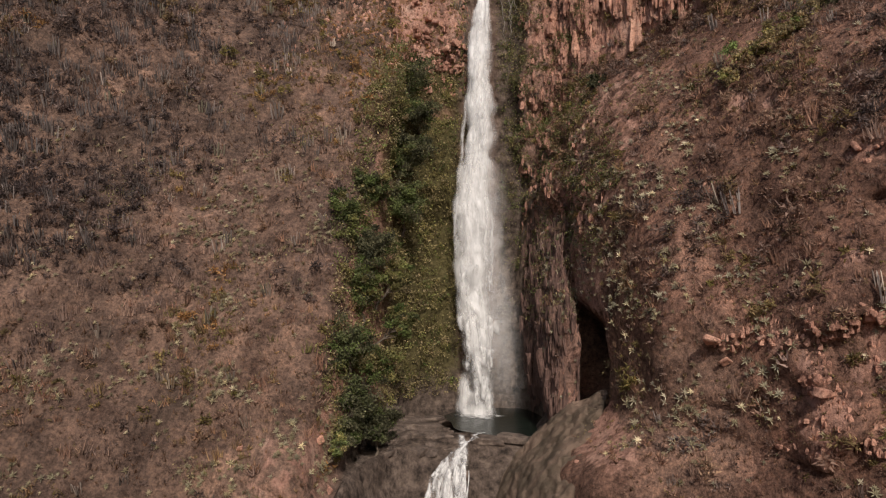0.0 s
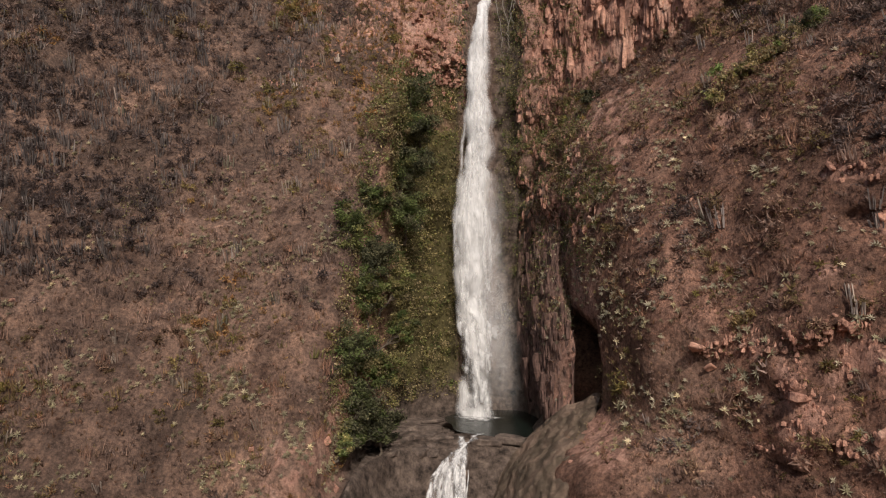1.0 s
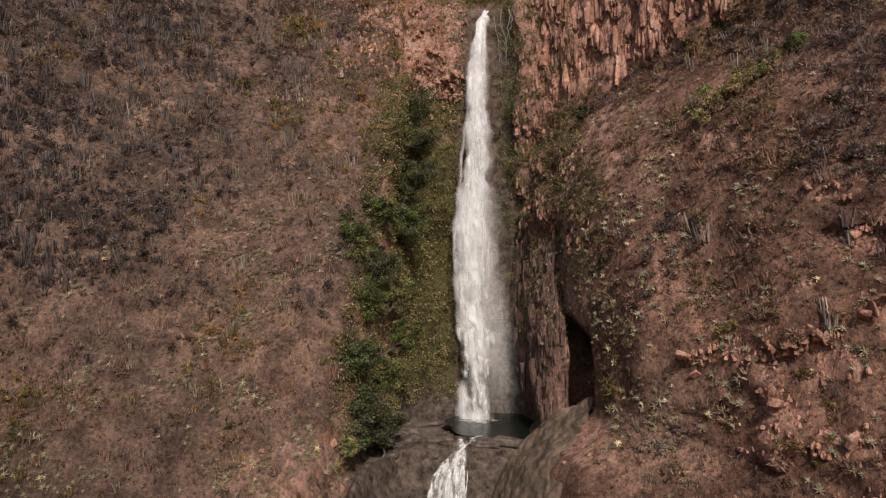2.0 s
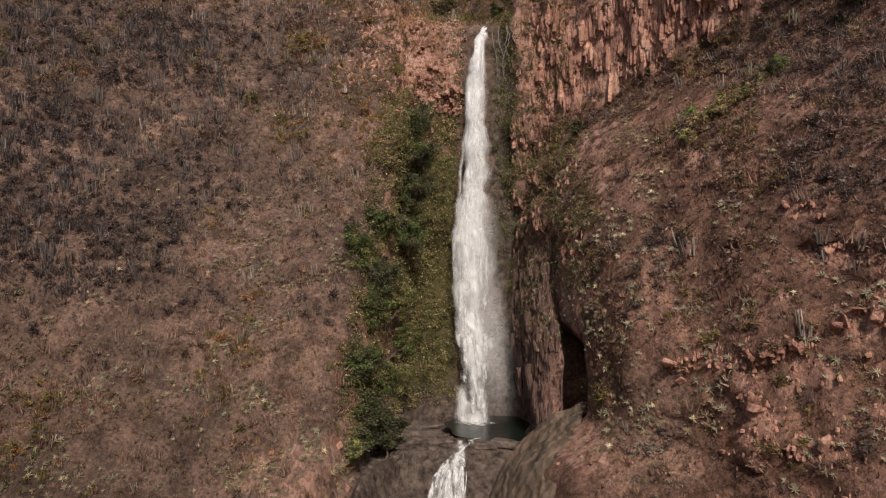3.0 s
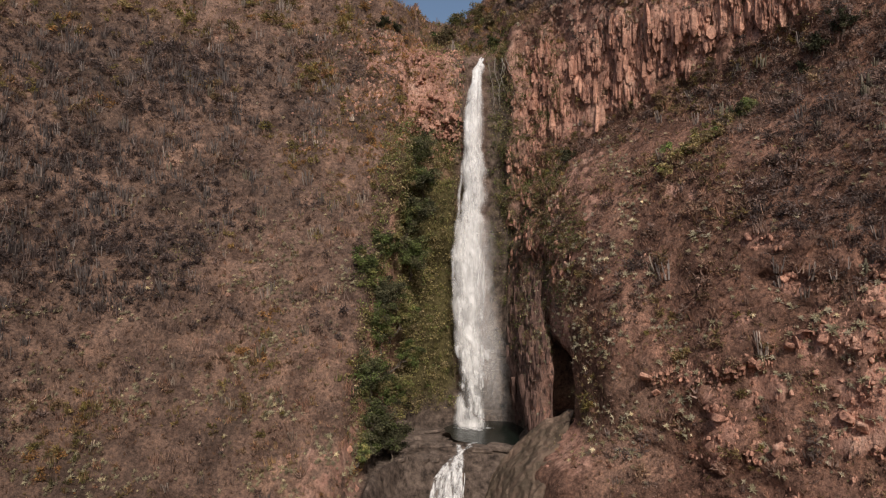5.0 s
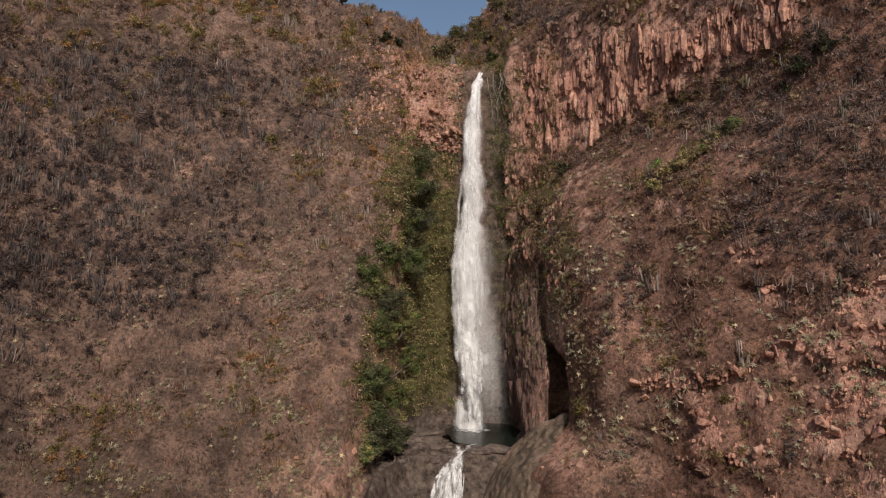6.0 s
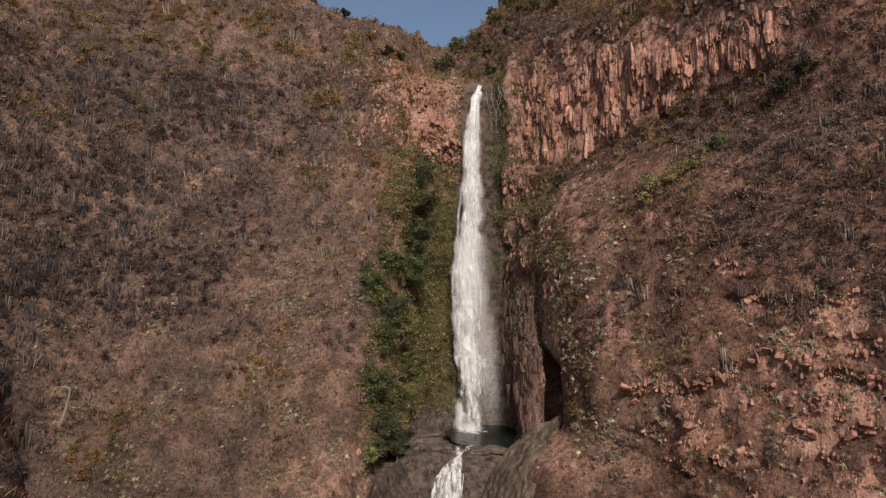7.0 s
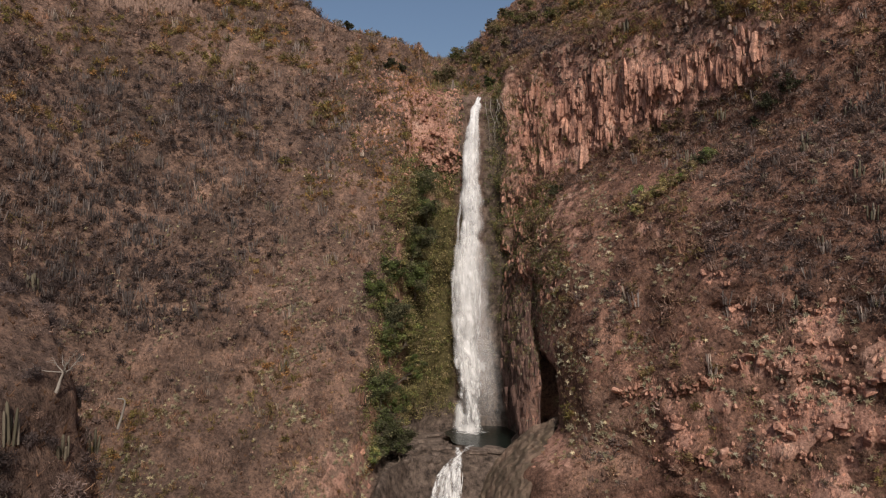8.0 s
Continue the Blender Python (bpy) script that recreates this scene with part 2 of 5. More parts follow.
# deep upright clefts of the crag: x, foot, head, half width, depth
CLEFTS = [(44.8, 60, 67, 0.6, 3.0), (37.9, 53.5, 62, 0.6, 2.6), (32.7, 53, 66, 0.5, 2.0), (28.9, 55, 67, 0.5, 2.2), (41.3, 56, 66, 0.5, 2.0), (24.5, 54, 65, 0.5, 1.8)]
RIGHT_V = [-40, -3, 3, 15, 27, 40, 50, 72, 80, 100, 140]
RIGHT_BACK = [-14, -2, 0, 1.5, 8, 19, 37, 40, 46, 68, 110]


def catmull(c, n):
    """Points along a smooth curve through the control rows c, n[i] of them on stretch i."""
    out = []
    for i in range(len(c) - 1):
        p0, p1, p2, p3 = c[max(i - 1, 0)], c[i], c[i + 1], c[min(i + 2, len(c) - 1)]
        t = np.linspace(0, 1, n[i], endpoint=False)[:, None]
        m1, m2 = (p2 - p0) * 0.35, (p3 - p1) * 0.35
        out.append((2 * t ** 3 - 3 * t ** 2 + 1) * p1 + (t ** 3 - 2 * t ** 2 + t) * m1 + (3 * t ** 2 - 2 * t ** 3) * p2 + (t ** 3 - t ** 2) * m2)
    return np.concatenate(out + [c[-1:]])


def canyon_sheet():
    foot = np.array([r[:2] for r in LEFT_FOOT] + CHUTE_FOOT + [r[:2] for r in RIGHT_FOOT], float)
    nl, nc, nr = len(LEFT_FOOT), len(CHUTE_FOOT), len(RIGHT_FOOT)
    lean = np.array([r[2:4] for r in LEFT_FOOT] + [(0, 1)] * nc + [r[2:4] for r in RIGHT_FOOT], float)
    rim = np.array([r[4] for r in LEFT_FOOT] + [80] * (nc + nr), float)
    steep = np.array([r[5] for r in LEFT_FOOT] + [0.68] * (nc + nr), float)
    sooner = np.array([0] * (nl + nc) + [r[4] for r in RIGHT_FOOT], float)
    wl = np.array([1] * nl + [0] * (nc + nr), float)
    wc = np.array([0] * nl + [1] * nc + [0] * nr, float)
    high = np.concatenate([foot[:nl + nc, 0], [r[5] for r in RIGHT_FOOT]])
    deep = np.concatenate([foot[:nl + nc, 0], [r[6] for r in RIGHT_FOOT]])
    rows = np.column_stack([foot, lean, rim, steep, sooner, wl, wc, high, deep])
    step = []
    for a, b in zip(foot[:-1], foot[1:]):
        mid, length = (a + b) / 2, np.hypot(*(b - a))
        size = 0.6 if mid[1] > 35 else 1.0 if -35 < mid[1] < 30 and mid[0] < 0 else 12
        step.append(max(int(length / size), 3))
    c = catmull(rows, step)
    n_cols = len(c)
    x, y, nx, ny, rim, steep, sooner, wl, wc, high, deep = (c[:, k][:, None] for k in range(11))
    wl, wc = np.clip(wl, 0, 1), np.clip(wc, 0, 1)
    wr = np.clip(1 - wl - wc, 0, 1)
    v = np.concatenate([np.arange(-32, -14, 1.0), np.arange(-14, 104, 0.72), np.arange(104, 131, 2.0)])[None, :]
    lb = np.where(v > -3, steep * (v - 3), steep * -6 + 0.45 * (v + 3))
    lz = np.where(v < rim, v, rim + 0.12 * (v - rim))
    cb, cz = np.interp(v, CHUTE_V, CHUTE_BACK), np.interp(v, CHUTE_V, CHUTE_Z)
    level = 81.5 + 0.68 * (v - 3) - y
    cb = cb + smooth(-3, -7, x) * smooth(42, 52, v) * smooth(112, 96, v) * np.maximum(level - cb, 0)
    cz = cz + 0.8 * np.maximum(x - 5, 0) * smooth(66, 74, v) * (1 + 0.02 * np.maximum(v - 70, 0))
    vr = v + sooner * smooth(6, 22, v)
    rb = np.interp(vr, RIGHT_V, RIGHT_BACK)
    # the crag's line in plan; over its top the hillside leans back and climbs to the right of the stream
    head = smooth(24, 42, y)
    crag_line = 118.5 - 1.2 * (np.maximum(high, 17) - 17)
    brow = 67 + 0.54 * (crag_line - 124) + 0.8 * (np.maximum(high, 5) - 5)
    over = np.maximum(v - brow, 0)
    cap = 31 + 1.3 * np.maximum(high - 13, 0)
    rb_head = np.minimum(rb, crag_line - y) * (v < brow) + (crag_line - y + 1.2 * over) * (v >= brow)
    rb = head * rb_head + (1 - head) * rb
    rz = np.where(v < brow, v, brow + 0.72 * np.minimum(over, cap) + 0.12 * np.maximum(over - cap, 0)) * head + (1 - head) * v
    x = deep + (x - deep) * smooth(-4, 3.5, v) + (high - x) * smooth(9.5, 16.0, v + 1.6 * np.sin(1.7 * y + 0.6 * x))
    back = wl * lb + wc * cb + wr * rb
    z = wl * lz + wc * cz + wr * rz
    lean_in = 5.0 * np.clip(v / 60, 0, 1) * np.exp(-((x + 14) / 5) ** 2) * (y > 70)
    p = np.stack([x + nx * back + lean_in, y + ny * back, z], -1)
    # relief
    flat = p.reshape(-1, 3)
    rock = rock_mask(flat, np.broadcast_to(v, back.shape).ravel(), (wl + 0 * v).ravel(), (wc + 0 * v).ravel(), np.broadcast_to(vr, back.shape).ravel())
    calm = 1 - 0.65 * (wc * smooth(4, -4, v) * smooth(-13, -11.5, v)).ravel()
    d = 1.9 * fbm(flat, 24, 2, 1) + 1.0 * fbm(flat, 8, 2, 5) + 0.6 * fbm(flat, 3.0, 2, 9)
    ribs = fbm(flat * np.array([1, 1, 0.33]), 4.5, 3, 61)
    d = d + (0.9 + 0.8 * wr.ravel().repeat(v.shape[1]) * smooth(22, 30, flat[:, 0])) * (0.45 - np.abs(ribs)) * smooth(-4, 4, flat[:, 2])
    d = d + rock * (0.9 + 0.7 * smooth(38, 46, flat[:, 2])) * fbm(flat * np.array([1, 1, 0.14]), 2.6, 2, 21)
    steps = fbm(flat * np.array([0.7, 0.7, 1.7]), 5.5, 3, 67)
    d = d + (1 - wl.ravel().repeat(v.shape[1])) * smooth(21, 27, flat[:, 0]) * smooth(38, 30, flat[:, 2]) * (1.7 * (0.35 - np.abs(steps)) + 0.5 * fbm(flat, 1.7, 2, 69))
    for cx, z0, z1, w, deep_in in CLEFTS:
        lane = np.exp(-((flat[:, 0] - cx + 0.25 * np.sin(flat[:, 2] * 0.9)) / w) ** 2)
        d = d + deep_in * lane * smooth(z0 - 1, z0 + 1, flat[:, 2]) * smooth(z1 + 1, z1 - 1, flat[:, 2]) * (flat[:, 1] > 60)
    d = d * calm
    way = np.stack([(nx + 0 * v).ravel(), (ny + 0 * v).ravel(), np.full(flat.shape[0], 0.3)], -1)
    flat = flat + way * d[:, None]
    near_fall = np.exp(-((flat[:, 0] - 2) / 16) ** 2) * (flat[:, 1] > 70)
    flat[:, 0] += near_fall * calm * (1.5 * fbm(flat, 9, 2, 41) + 0.7 * fbm(flat, 3, 2, 43))
    flat[:, 0] += np.exp(-((flat[:, 0] - 14.5) / 3) ** 2) * smooth(22, 30, flat[:, 2]) * smooth(70, 60, flat[:, 2]) * (flat[:, 1] > 90) * (2.4 * fbm(flat, 6, 2, 45) + 0.8 * fbm(flat, 2, 2, 49))
    grid = flat.reshape(n_cols, v.shape[1], 3)
    # the plateau behind the rim and the canyon's floor
    top, low = grid[:, -1], grid[:, 0]
    nn = np.concatenate([nx, ny, np.zeros_like(nx)], 1)
    back_rows = [top + nn * e + np.array([0, 0, 0.03 * e]) for e in (15, 40, 90, 200, 450, 1000, 2400)]
    spine = np.stack([low[:, 0] * 0 + 3, np.minimum(low[:, 1], 55), low[:, 2] * 0 - 33.5], -1)
    floor_rows = [low + (spine - low) * f for f in (1.0, 0.75, 0.5, 0.25)]
    full = np.concatenate([np.stack(floor_rows, 1), grid, np.stack(back_rows, 1)], 1)
    rock = np.pad(rock.reshape(grid.shape[:2]), ((0, 0), (4, 7)))
    vv = np.pad(np.broadcast_to(v, grid.shape[:2]), ((0, 0), (4, 7)), mode='edge')
    wcg = np.broadcast_to(wc, full.shape[:2])
    return full, rock, vv, wcg, np.broadcast_to(wl, full.shape[:2])


def rock_mask(p, v, wl, wc, vr):
    """1 where bare rock stands out of the soil."""
    n = fbm(p, 5, 3, 31)
    wr = np.clip(1 - wl - wc, 0, 1)
    rise = 0.45 * (p[:, 0] - 20)
    crag = wr * (p[:, 1] > 60) * smooth(45, 48, v - rise + 3 * n) * smooth(74, 68, v + 4 * n) * smooth(55, 47, p[:, 0] + 4 * n)
    butt = smooth(20, 17.5, p[:, 0]) * (1 - wl) * smooth(30, 22, v) * smooth(-4, 1, v)
    left = smooth(-30, -8, p[:, 0] + 8 * n) * smooth(4, -1, p[:, 0]) * smooth(45, 58, v + 8 * n) * smooth(84, 74, v + 6 * n) * 0.48
    rib = wr * (p[:, 1] > 60) * smooth(26, 20, p[:, 0] - 0.2 * (v - 24) + 3 * n) * smooth(22, 28, v) * smooth(50, 44, v) * 0.5
    chute = wc * smooth(-40, -20, v) * smooth(74, 68, v)
    ledge = wr * smooth(0.25, 0.6, fbm(p, 9, 3, 47)) * smooth(26, 34, p[:, 0]) * smooth(32, 22, v)
    bank = wr * smooth(-0.25, 0.25, fbm(p, 4, 3, 52) + 0.9 * np.exp(-((p[:, 0] - 47) / 8) ** 2 - ((v - 19) / 6) ** 2) + 0.6 * np.exp(-((p[:, 0] - 44) / 9) ** 2 - ((v - 7) / 5) ** 2) - 0.75)
    toe = wl * smooth(-28, -18, p[:, 0]) * smooth(2, -3, v + 3 * n) * 0.48
    return np.clip(crag + butt + rib + left + 0.75 * chute + ledge * 0.55 + bank * (p[:, 1] > 35) * smooth(26, 32, p[:, 0]) + toe, 0, 1)


SHEET, ROCK, VROW, WCHUTE, WLEFT = canyon_sheet()
NC, NV = SHEET.shape[:2]
flat = SHEET.reshape(-1, 3)
patch = fbm(flat, 6, 3, 77)
# vines and moss keep to the damp wall beside the falling water; the rock round the pool is wet; shade on the rock right
# of the fall is painted in too
moss = (smooth(-11, -7, flat[:, 0]) * smooth(3.2, 1.6, flat[:, 0]) * WCHUTE.ravel() * smooth(-3.5, -2, flat[:, 2]) * smooth(54, 44, flat[:, 2] + 8 * patch)
        + 0.5 * smooth(8, 9.5, flat[:, 0]) * smooth(16, 12, flat[:, 0]) * (WCHUTE.ravel() > 0.4) * smooth(15, 24, flat[:, 2]) * smooth(70, 55, flat[:, 2]) * smooth(-0.2, 0.5, patch))
wet_shade = np.clip(WCHUTE.ravel() * (smooth(3.5, -2.5, flat[:, 2]) * smooth(-40, -30, flat[:, 2])
      + smooth(0.5, 3, flat[:, 0]) * smooth(15, 10.5, flat[:, 0]) * smooth(72, 66, flat[:, 2]) * 0.85)
      + smooth(18, 12, flat[:, 0]) * smooth(-14, -9, flat[:, 0]) * smooth(3 - 3 * (flat[:, 0] < 0), -2.5, flat[:, 2]) * smooth(66, 74, flat[:, 1] - 2.2 * np.maximum(flat[:, 0] - 4, 0)) * 0.7
      # shade painted dark on the buttress and the wall right of the fall
      + 0.5 * smooth(8, 9, flat[:, 0]) * smooth(18.0, 14.5, flat[:, 0] + 2.0 * patch) * smooth(90, 93, flat[:, 1]) * smooth(44, 26, flat[:, 2] + 6 * patch) * smooth(-0.9, 0.3, patch + 0.4)
      + 0.4 * smooth(8, 9, flat[:, 0]) * smooth(16.5, 13.5, flat[:, 0] + 2.5 * patch) * smooth(96, 100, flat[:, 1]) * smooth(68, 60, flat[:, 2]) * smooth(20, 30, flat[:, 2])
      # darker patches on the wall left of the lip
      + 0.5 * WCHUTE.ravel() * smooth(-6, -1, flat[:, 0]) * smooth(4, 2, flat[:, 0]) * smooth(46, 56, flat[:, 2]) * smooth(-0.5, 0.5, patch), 0, 1)
ii, jj = np.meshgrid(np.arange(NC - 1), np.arange(NV - 1), indexing='ij')
quads = np.stack([ii * NV + jj, (ii + 1) * NV + jj, (ii + 1) * NV + jj + 1, ii * NV + jj + 1], -1).reshape(-1, 4)
ground = new("ground", mesh_of("ground", flat, quads, GROUND, {"rock": ROCK.ravel(), "moss": np.clip(moss, 0, 1), "wet_shade": wet_shade, "pale_soil": 0.8 * smooth(-0.3, 0.5, patch + 1.6 * np.exp(-((flat[:, 0] + 20) / 11) ** 2 - ((flat[:, 2] - 4) / 15) ** 2) - 0.7) * (flat[:, 0] < 0) * (flat[:, 1] > 40) + 0.6 * smooth(-0.4, 0.5, patch + 1.5 * np.exp(-((flat[:, 0] - 24) / 6) ** 2 - ((flat[:, 2] - 4) / 13) ** 2) - 0.8) * (flat[:, 0] > 12) * (flat[:, 1] > 60), "red_soil": smooth(4, 20, flat[:, 0] + 6 * patch)}, shade=True))
ground.data.polygons.foreach_set("use_smooth", (jj >= 4).ravel())
tagged(ground, "steep reddish-brown canyon slopes of dry soil and volcanic rock", "ground", kind="structure")

# cells of the sheet on which things may stand
E1, E2 = SHEET[1:, :-1] - SHEET[:-1, :-1], SHEET[:-1, 1:] - SHEET[:-1, :-1]
CROSS = np.cross(E1, E2)
AREA = np.linalg.norm(CROSS, axis=-1)
NORMAL = CROSS / np.maximum(AREA, 1e-9)[..., None]
CELL = SHEET[:-1, :-1]
NORMAL = np.where((NORMAL[..., 2] < 0)[..., None], -NORMAL, NORMAL)
SEEN = (VROW[:-1, :-1] > -14) & (VROW[:-1, :-1] < 110) & (AREA < 40) & (CELL[..., 2] > -16)
CLUMP = fbm(flat, 13, 3, 55).reshape(NC, NV)[:-1, :-1]
CLUMP2 = fbm(flat, 30, 2, 60).reshape(NC, NV)[:-1, :-1]
CLUMP3 = fbm(flat, 3.6, 2, 66).reshape(NC, NV)[:-1, :-1]
BARE = np.clip(ROCK[:-1, :-1], 0, 1)
DAMP_SHADE = (wet_shade + moss).reshape(NC, NV)[:-1, :-1]
SOAKED_SHADE = np.clip(DAMP_SHADE * 2 - 1.1, 0, 1)
SLOPE = SEEN & ~((WCHUTE[:-1, :-1] > 0.5) & ((CELL[..., 2] < 46) | ((CELL[..., 2] < 67) & (CELL[..., 0] > 1.5))))


def scatter(n, weight):
    w = (AREA * weight).ravel()
    k = RNG.choice(w.size, n, p=w / w.sum())
    a, b = np.unravel_index(k, AREA.shape)
    f = RNG.random((n, 2, 1))
    return CELL[a, b] + E1[a, b] * f[:, 0] + E2[a, b] * f[:, 1], NORMAL[a, b], (a, b)


def joined(name, templates, places, sizes, tones, mat, lean=None, tilt=0.0):
    """One mesh of many plants: templates are (verts, faces); each place takes one, turned and sized."""
    vs, fs, ts, gs, base = [], [], [], [], 0
    vigour = RNG.uniform(0.62, 1.38, len(places))
    kind = RNG.integers(0, len(templates), len(places))
    turn = RNG.random(len(places)) * 2 * np.pi
    for k, (tv, tf) in enumerate(templates):
        idx = np.nonzero(kind == k)[0]
        if not len(idx):
            continue
        c, s = np.cos(turn[idx])[:, None], np.sin(turn[idx])[:, None]
        sz = sizes[idx]
        px = (tv[None, :, 0] * c - tv[None, :, 1] * s) * sz[:, :1]
        py = (tv[None, :, 0] * s + tv[None, :, 1] * c) * sz[:, :1]
        pz = tv[None, :, 2] * sz[:, 1:2] + 0 * px
        if tilt:
            py, pz = py * math.cos(tilt) - pz * math.sin(tilt), py * math.sin(tilt) + pz * math.cos(tilt)
        if lean is not None:
            px, py = px + lean[idx, :1] * pz, py + lean[idx, 1:2] * pz
        pts = np.stack([px, py, pz], -1) + places[idx][:, None, :]
        vs.append(pts.reshape(-1, 3))
        ff = tf[None] + (np.arange(len(idx)) * len(tv))[:, None, None] + base
        fs.append(ff.reshape(-1, tf.shape[1]))
        ts.append(np.repeat(tones[idx], len(tv)))
        gs.append(np.repeat(vigour[idx], len(tv)))
        base += len(idx) * len(tv)
    return mesh_of(name, np.concatenate(vs), np.concatenate(fs), mat, {"tone": np.concatenate(ts), "vigour": np.concatenate(gs)})


def blades(n, reach, upward, width, rng, dome=0.0, inner=0.15, wild=0.0):
    """Loose thin triangles: twigs and leaves that spread from a root or fill a dome."""
    az, el = rng.random(n) * 2 * np.pi, upward[0] + rng.random(n) * (upward[1] - upward[0])
    way = np.stack([np.cos(az) * np.cos(el), np.sin(az) * np.cos(el), np.sin(el)], -1)
    start = inner + rng.random(n) * dome
    length = reach * (0.6 + 0.6 * rng.random(n)) * (1 - dome * 0.55)
    a = way * start[:, None]
    loose = rng.normal(0, 1, (n, 3)) * wild + np.array([0, 0, 0.3 * wild])
    run = way * (1 - 0.5 * wild) + loose
    run /= np.linalg.norm(run, axis=1)[:, None]
    b = a + run * length[:, None] + rng.normal(0, 0.08, (n, 3))
    side = np.cross(way, rng.normal(0, 1, (n, 3)))
    side *= (width * (0.6 + 0.8 * rng.random(n)) / np.linalg.norm(side, axis=1))[:, None]
    pts = np.stack([a - side, a + side, b], 1).reshape(-1, 3)
    return pts, np.arange(3 * n).reshape(-1, 3)


def stem_cluster(rng, n):
    """Upright three-sided stems with pointed heads, crowded round one foot."""
    vs, fs = [], []
    a = np.arange(3) * 2 * np.pi / 3
    for k in range(n):
        x, y = rng.normal(0, 0.33, 2)
        tall, r, turn = rng.uniform(0.35, 1.25), rng.uniform(0.05, 0.1), rng.uniform(0, 6.28)
        lean = np.array([x, y]) * 0.45 + rng.normal(0, 0.1, 2)
        ring = np.stack([np.cos(a + turn) * r, np.sin(a + turn) * r], -1)
        low = np.column_stack([ring * 0.8 + [x, y], np.full(3, -0.15)])
        top = np.column_stack([ring + [x, y] + lean * tall, np.full(3, tall)])
        tip = np.array([[x + lean[0] * tall, y + lean[1] * tall, tall + 0.12]])
        o = len(vs) * 7
        vs.append(np.concatenate([low, top, tip]))
        for q in range(3):
            w = (q + 1) % 3
            fs += [[o + q, o + w, o + 3 + w], [o + q, o + 3 + w, o + 3 + q], [o + 3 + q, o + 3 + w, o + 6]]
    return np.concatenate(vs), np.array(fs)


# ---------------------------------------------------------------- falling water
def ribbon(path, width, bulge, n_side=6, seed=0, ragged=0.0):
    """A sheet that follows path (n, 3), curved outward towards the viewer; body fades at the sides."""
    path, width = np.asarray(path, float), np.asarray(width, float)
    t = np.linspace(-1, 1, n_side)
    offs = width[:, None] * t[None] / 2
    pts = np.stack([path[:, :1] + offs, path[:, 1:2] - bulge * (1 - t[None] ** 2) * np.minimum(width, 3)[:, None], path[:, 2:3] + 0 * offs], -1)
    if ragged:
        q = pts.reshape(-1, 3)
        pts = pts + np.stack([fbm(q * np.array([1, 1, 0.4]), 1.4, 2, seed), fbm(q, 1.1, 2, seed + 4), 0 * q[:, 0]], -1).reshape(pts.shape) * ragged
    body = np.clip((1 - np.abs(t[None]) ** 2.2) + 0 * offs, 0, 1)
    n = len(path)
    a, b = np.meshgrid(np.arange(n - 1), np.arange(n_side - 1), indexing='ij')
    f = np.stack([a * n_side + b, a * n_side + b + 1, (a + 1) * n_side + b + 1, (a + 1) * n_side + b], -1).reshape(-1, 4)
    return pts.reshape(-1, 3), f, body.ravel()


def merge(pieces):
    vs, fs, bs, base = [], [], [], 0
    for p, f, b in pieces:
        vs.append(p), fs.append(f + base), bs.append(b)
        base += len(p)
    return np.concatenate(vs), np.concatenate(fs), np.concatenate(bs)


FALL_Z = [67.5, 66.3, 64, 60, 50, 38, 26, 14, 4, -3.6]
FALL_X = [7.3, 7.0, 6.3, 5.8, 5.5, 5.1, 4.5, 4.3, 4.8, 5.1]
FALL_Y = [126, 123.6, 121.2, 119.6, 117.3, 115.4, 113.8, 112.2, 110.6, 109.2]
FALL_W = [0.7, 1.1, 2.1, 3.1, 4.2, 5.6, 6.4, 6.2, 5.3, 4.9]


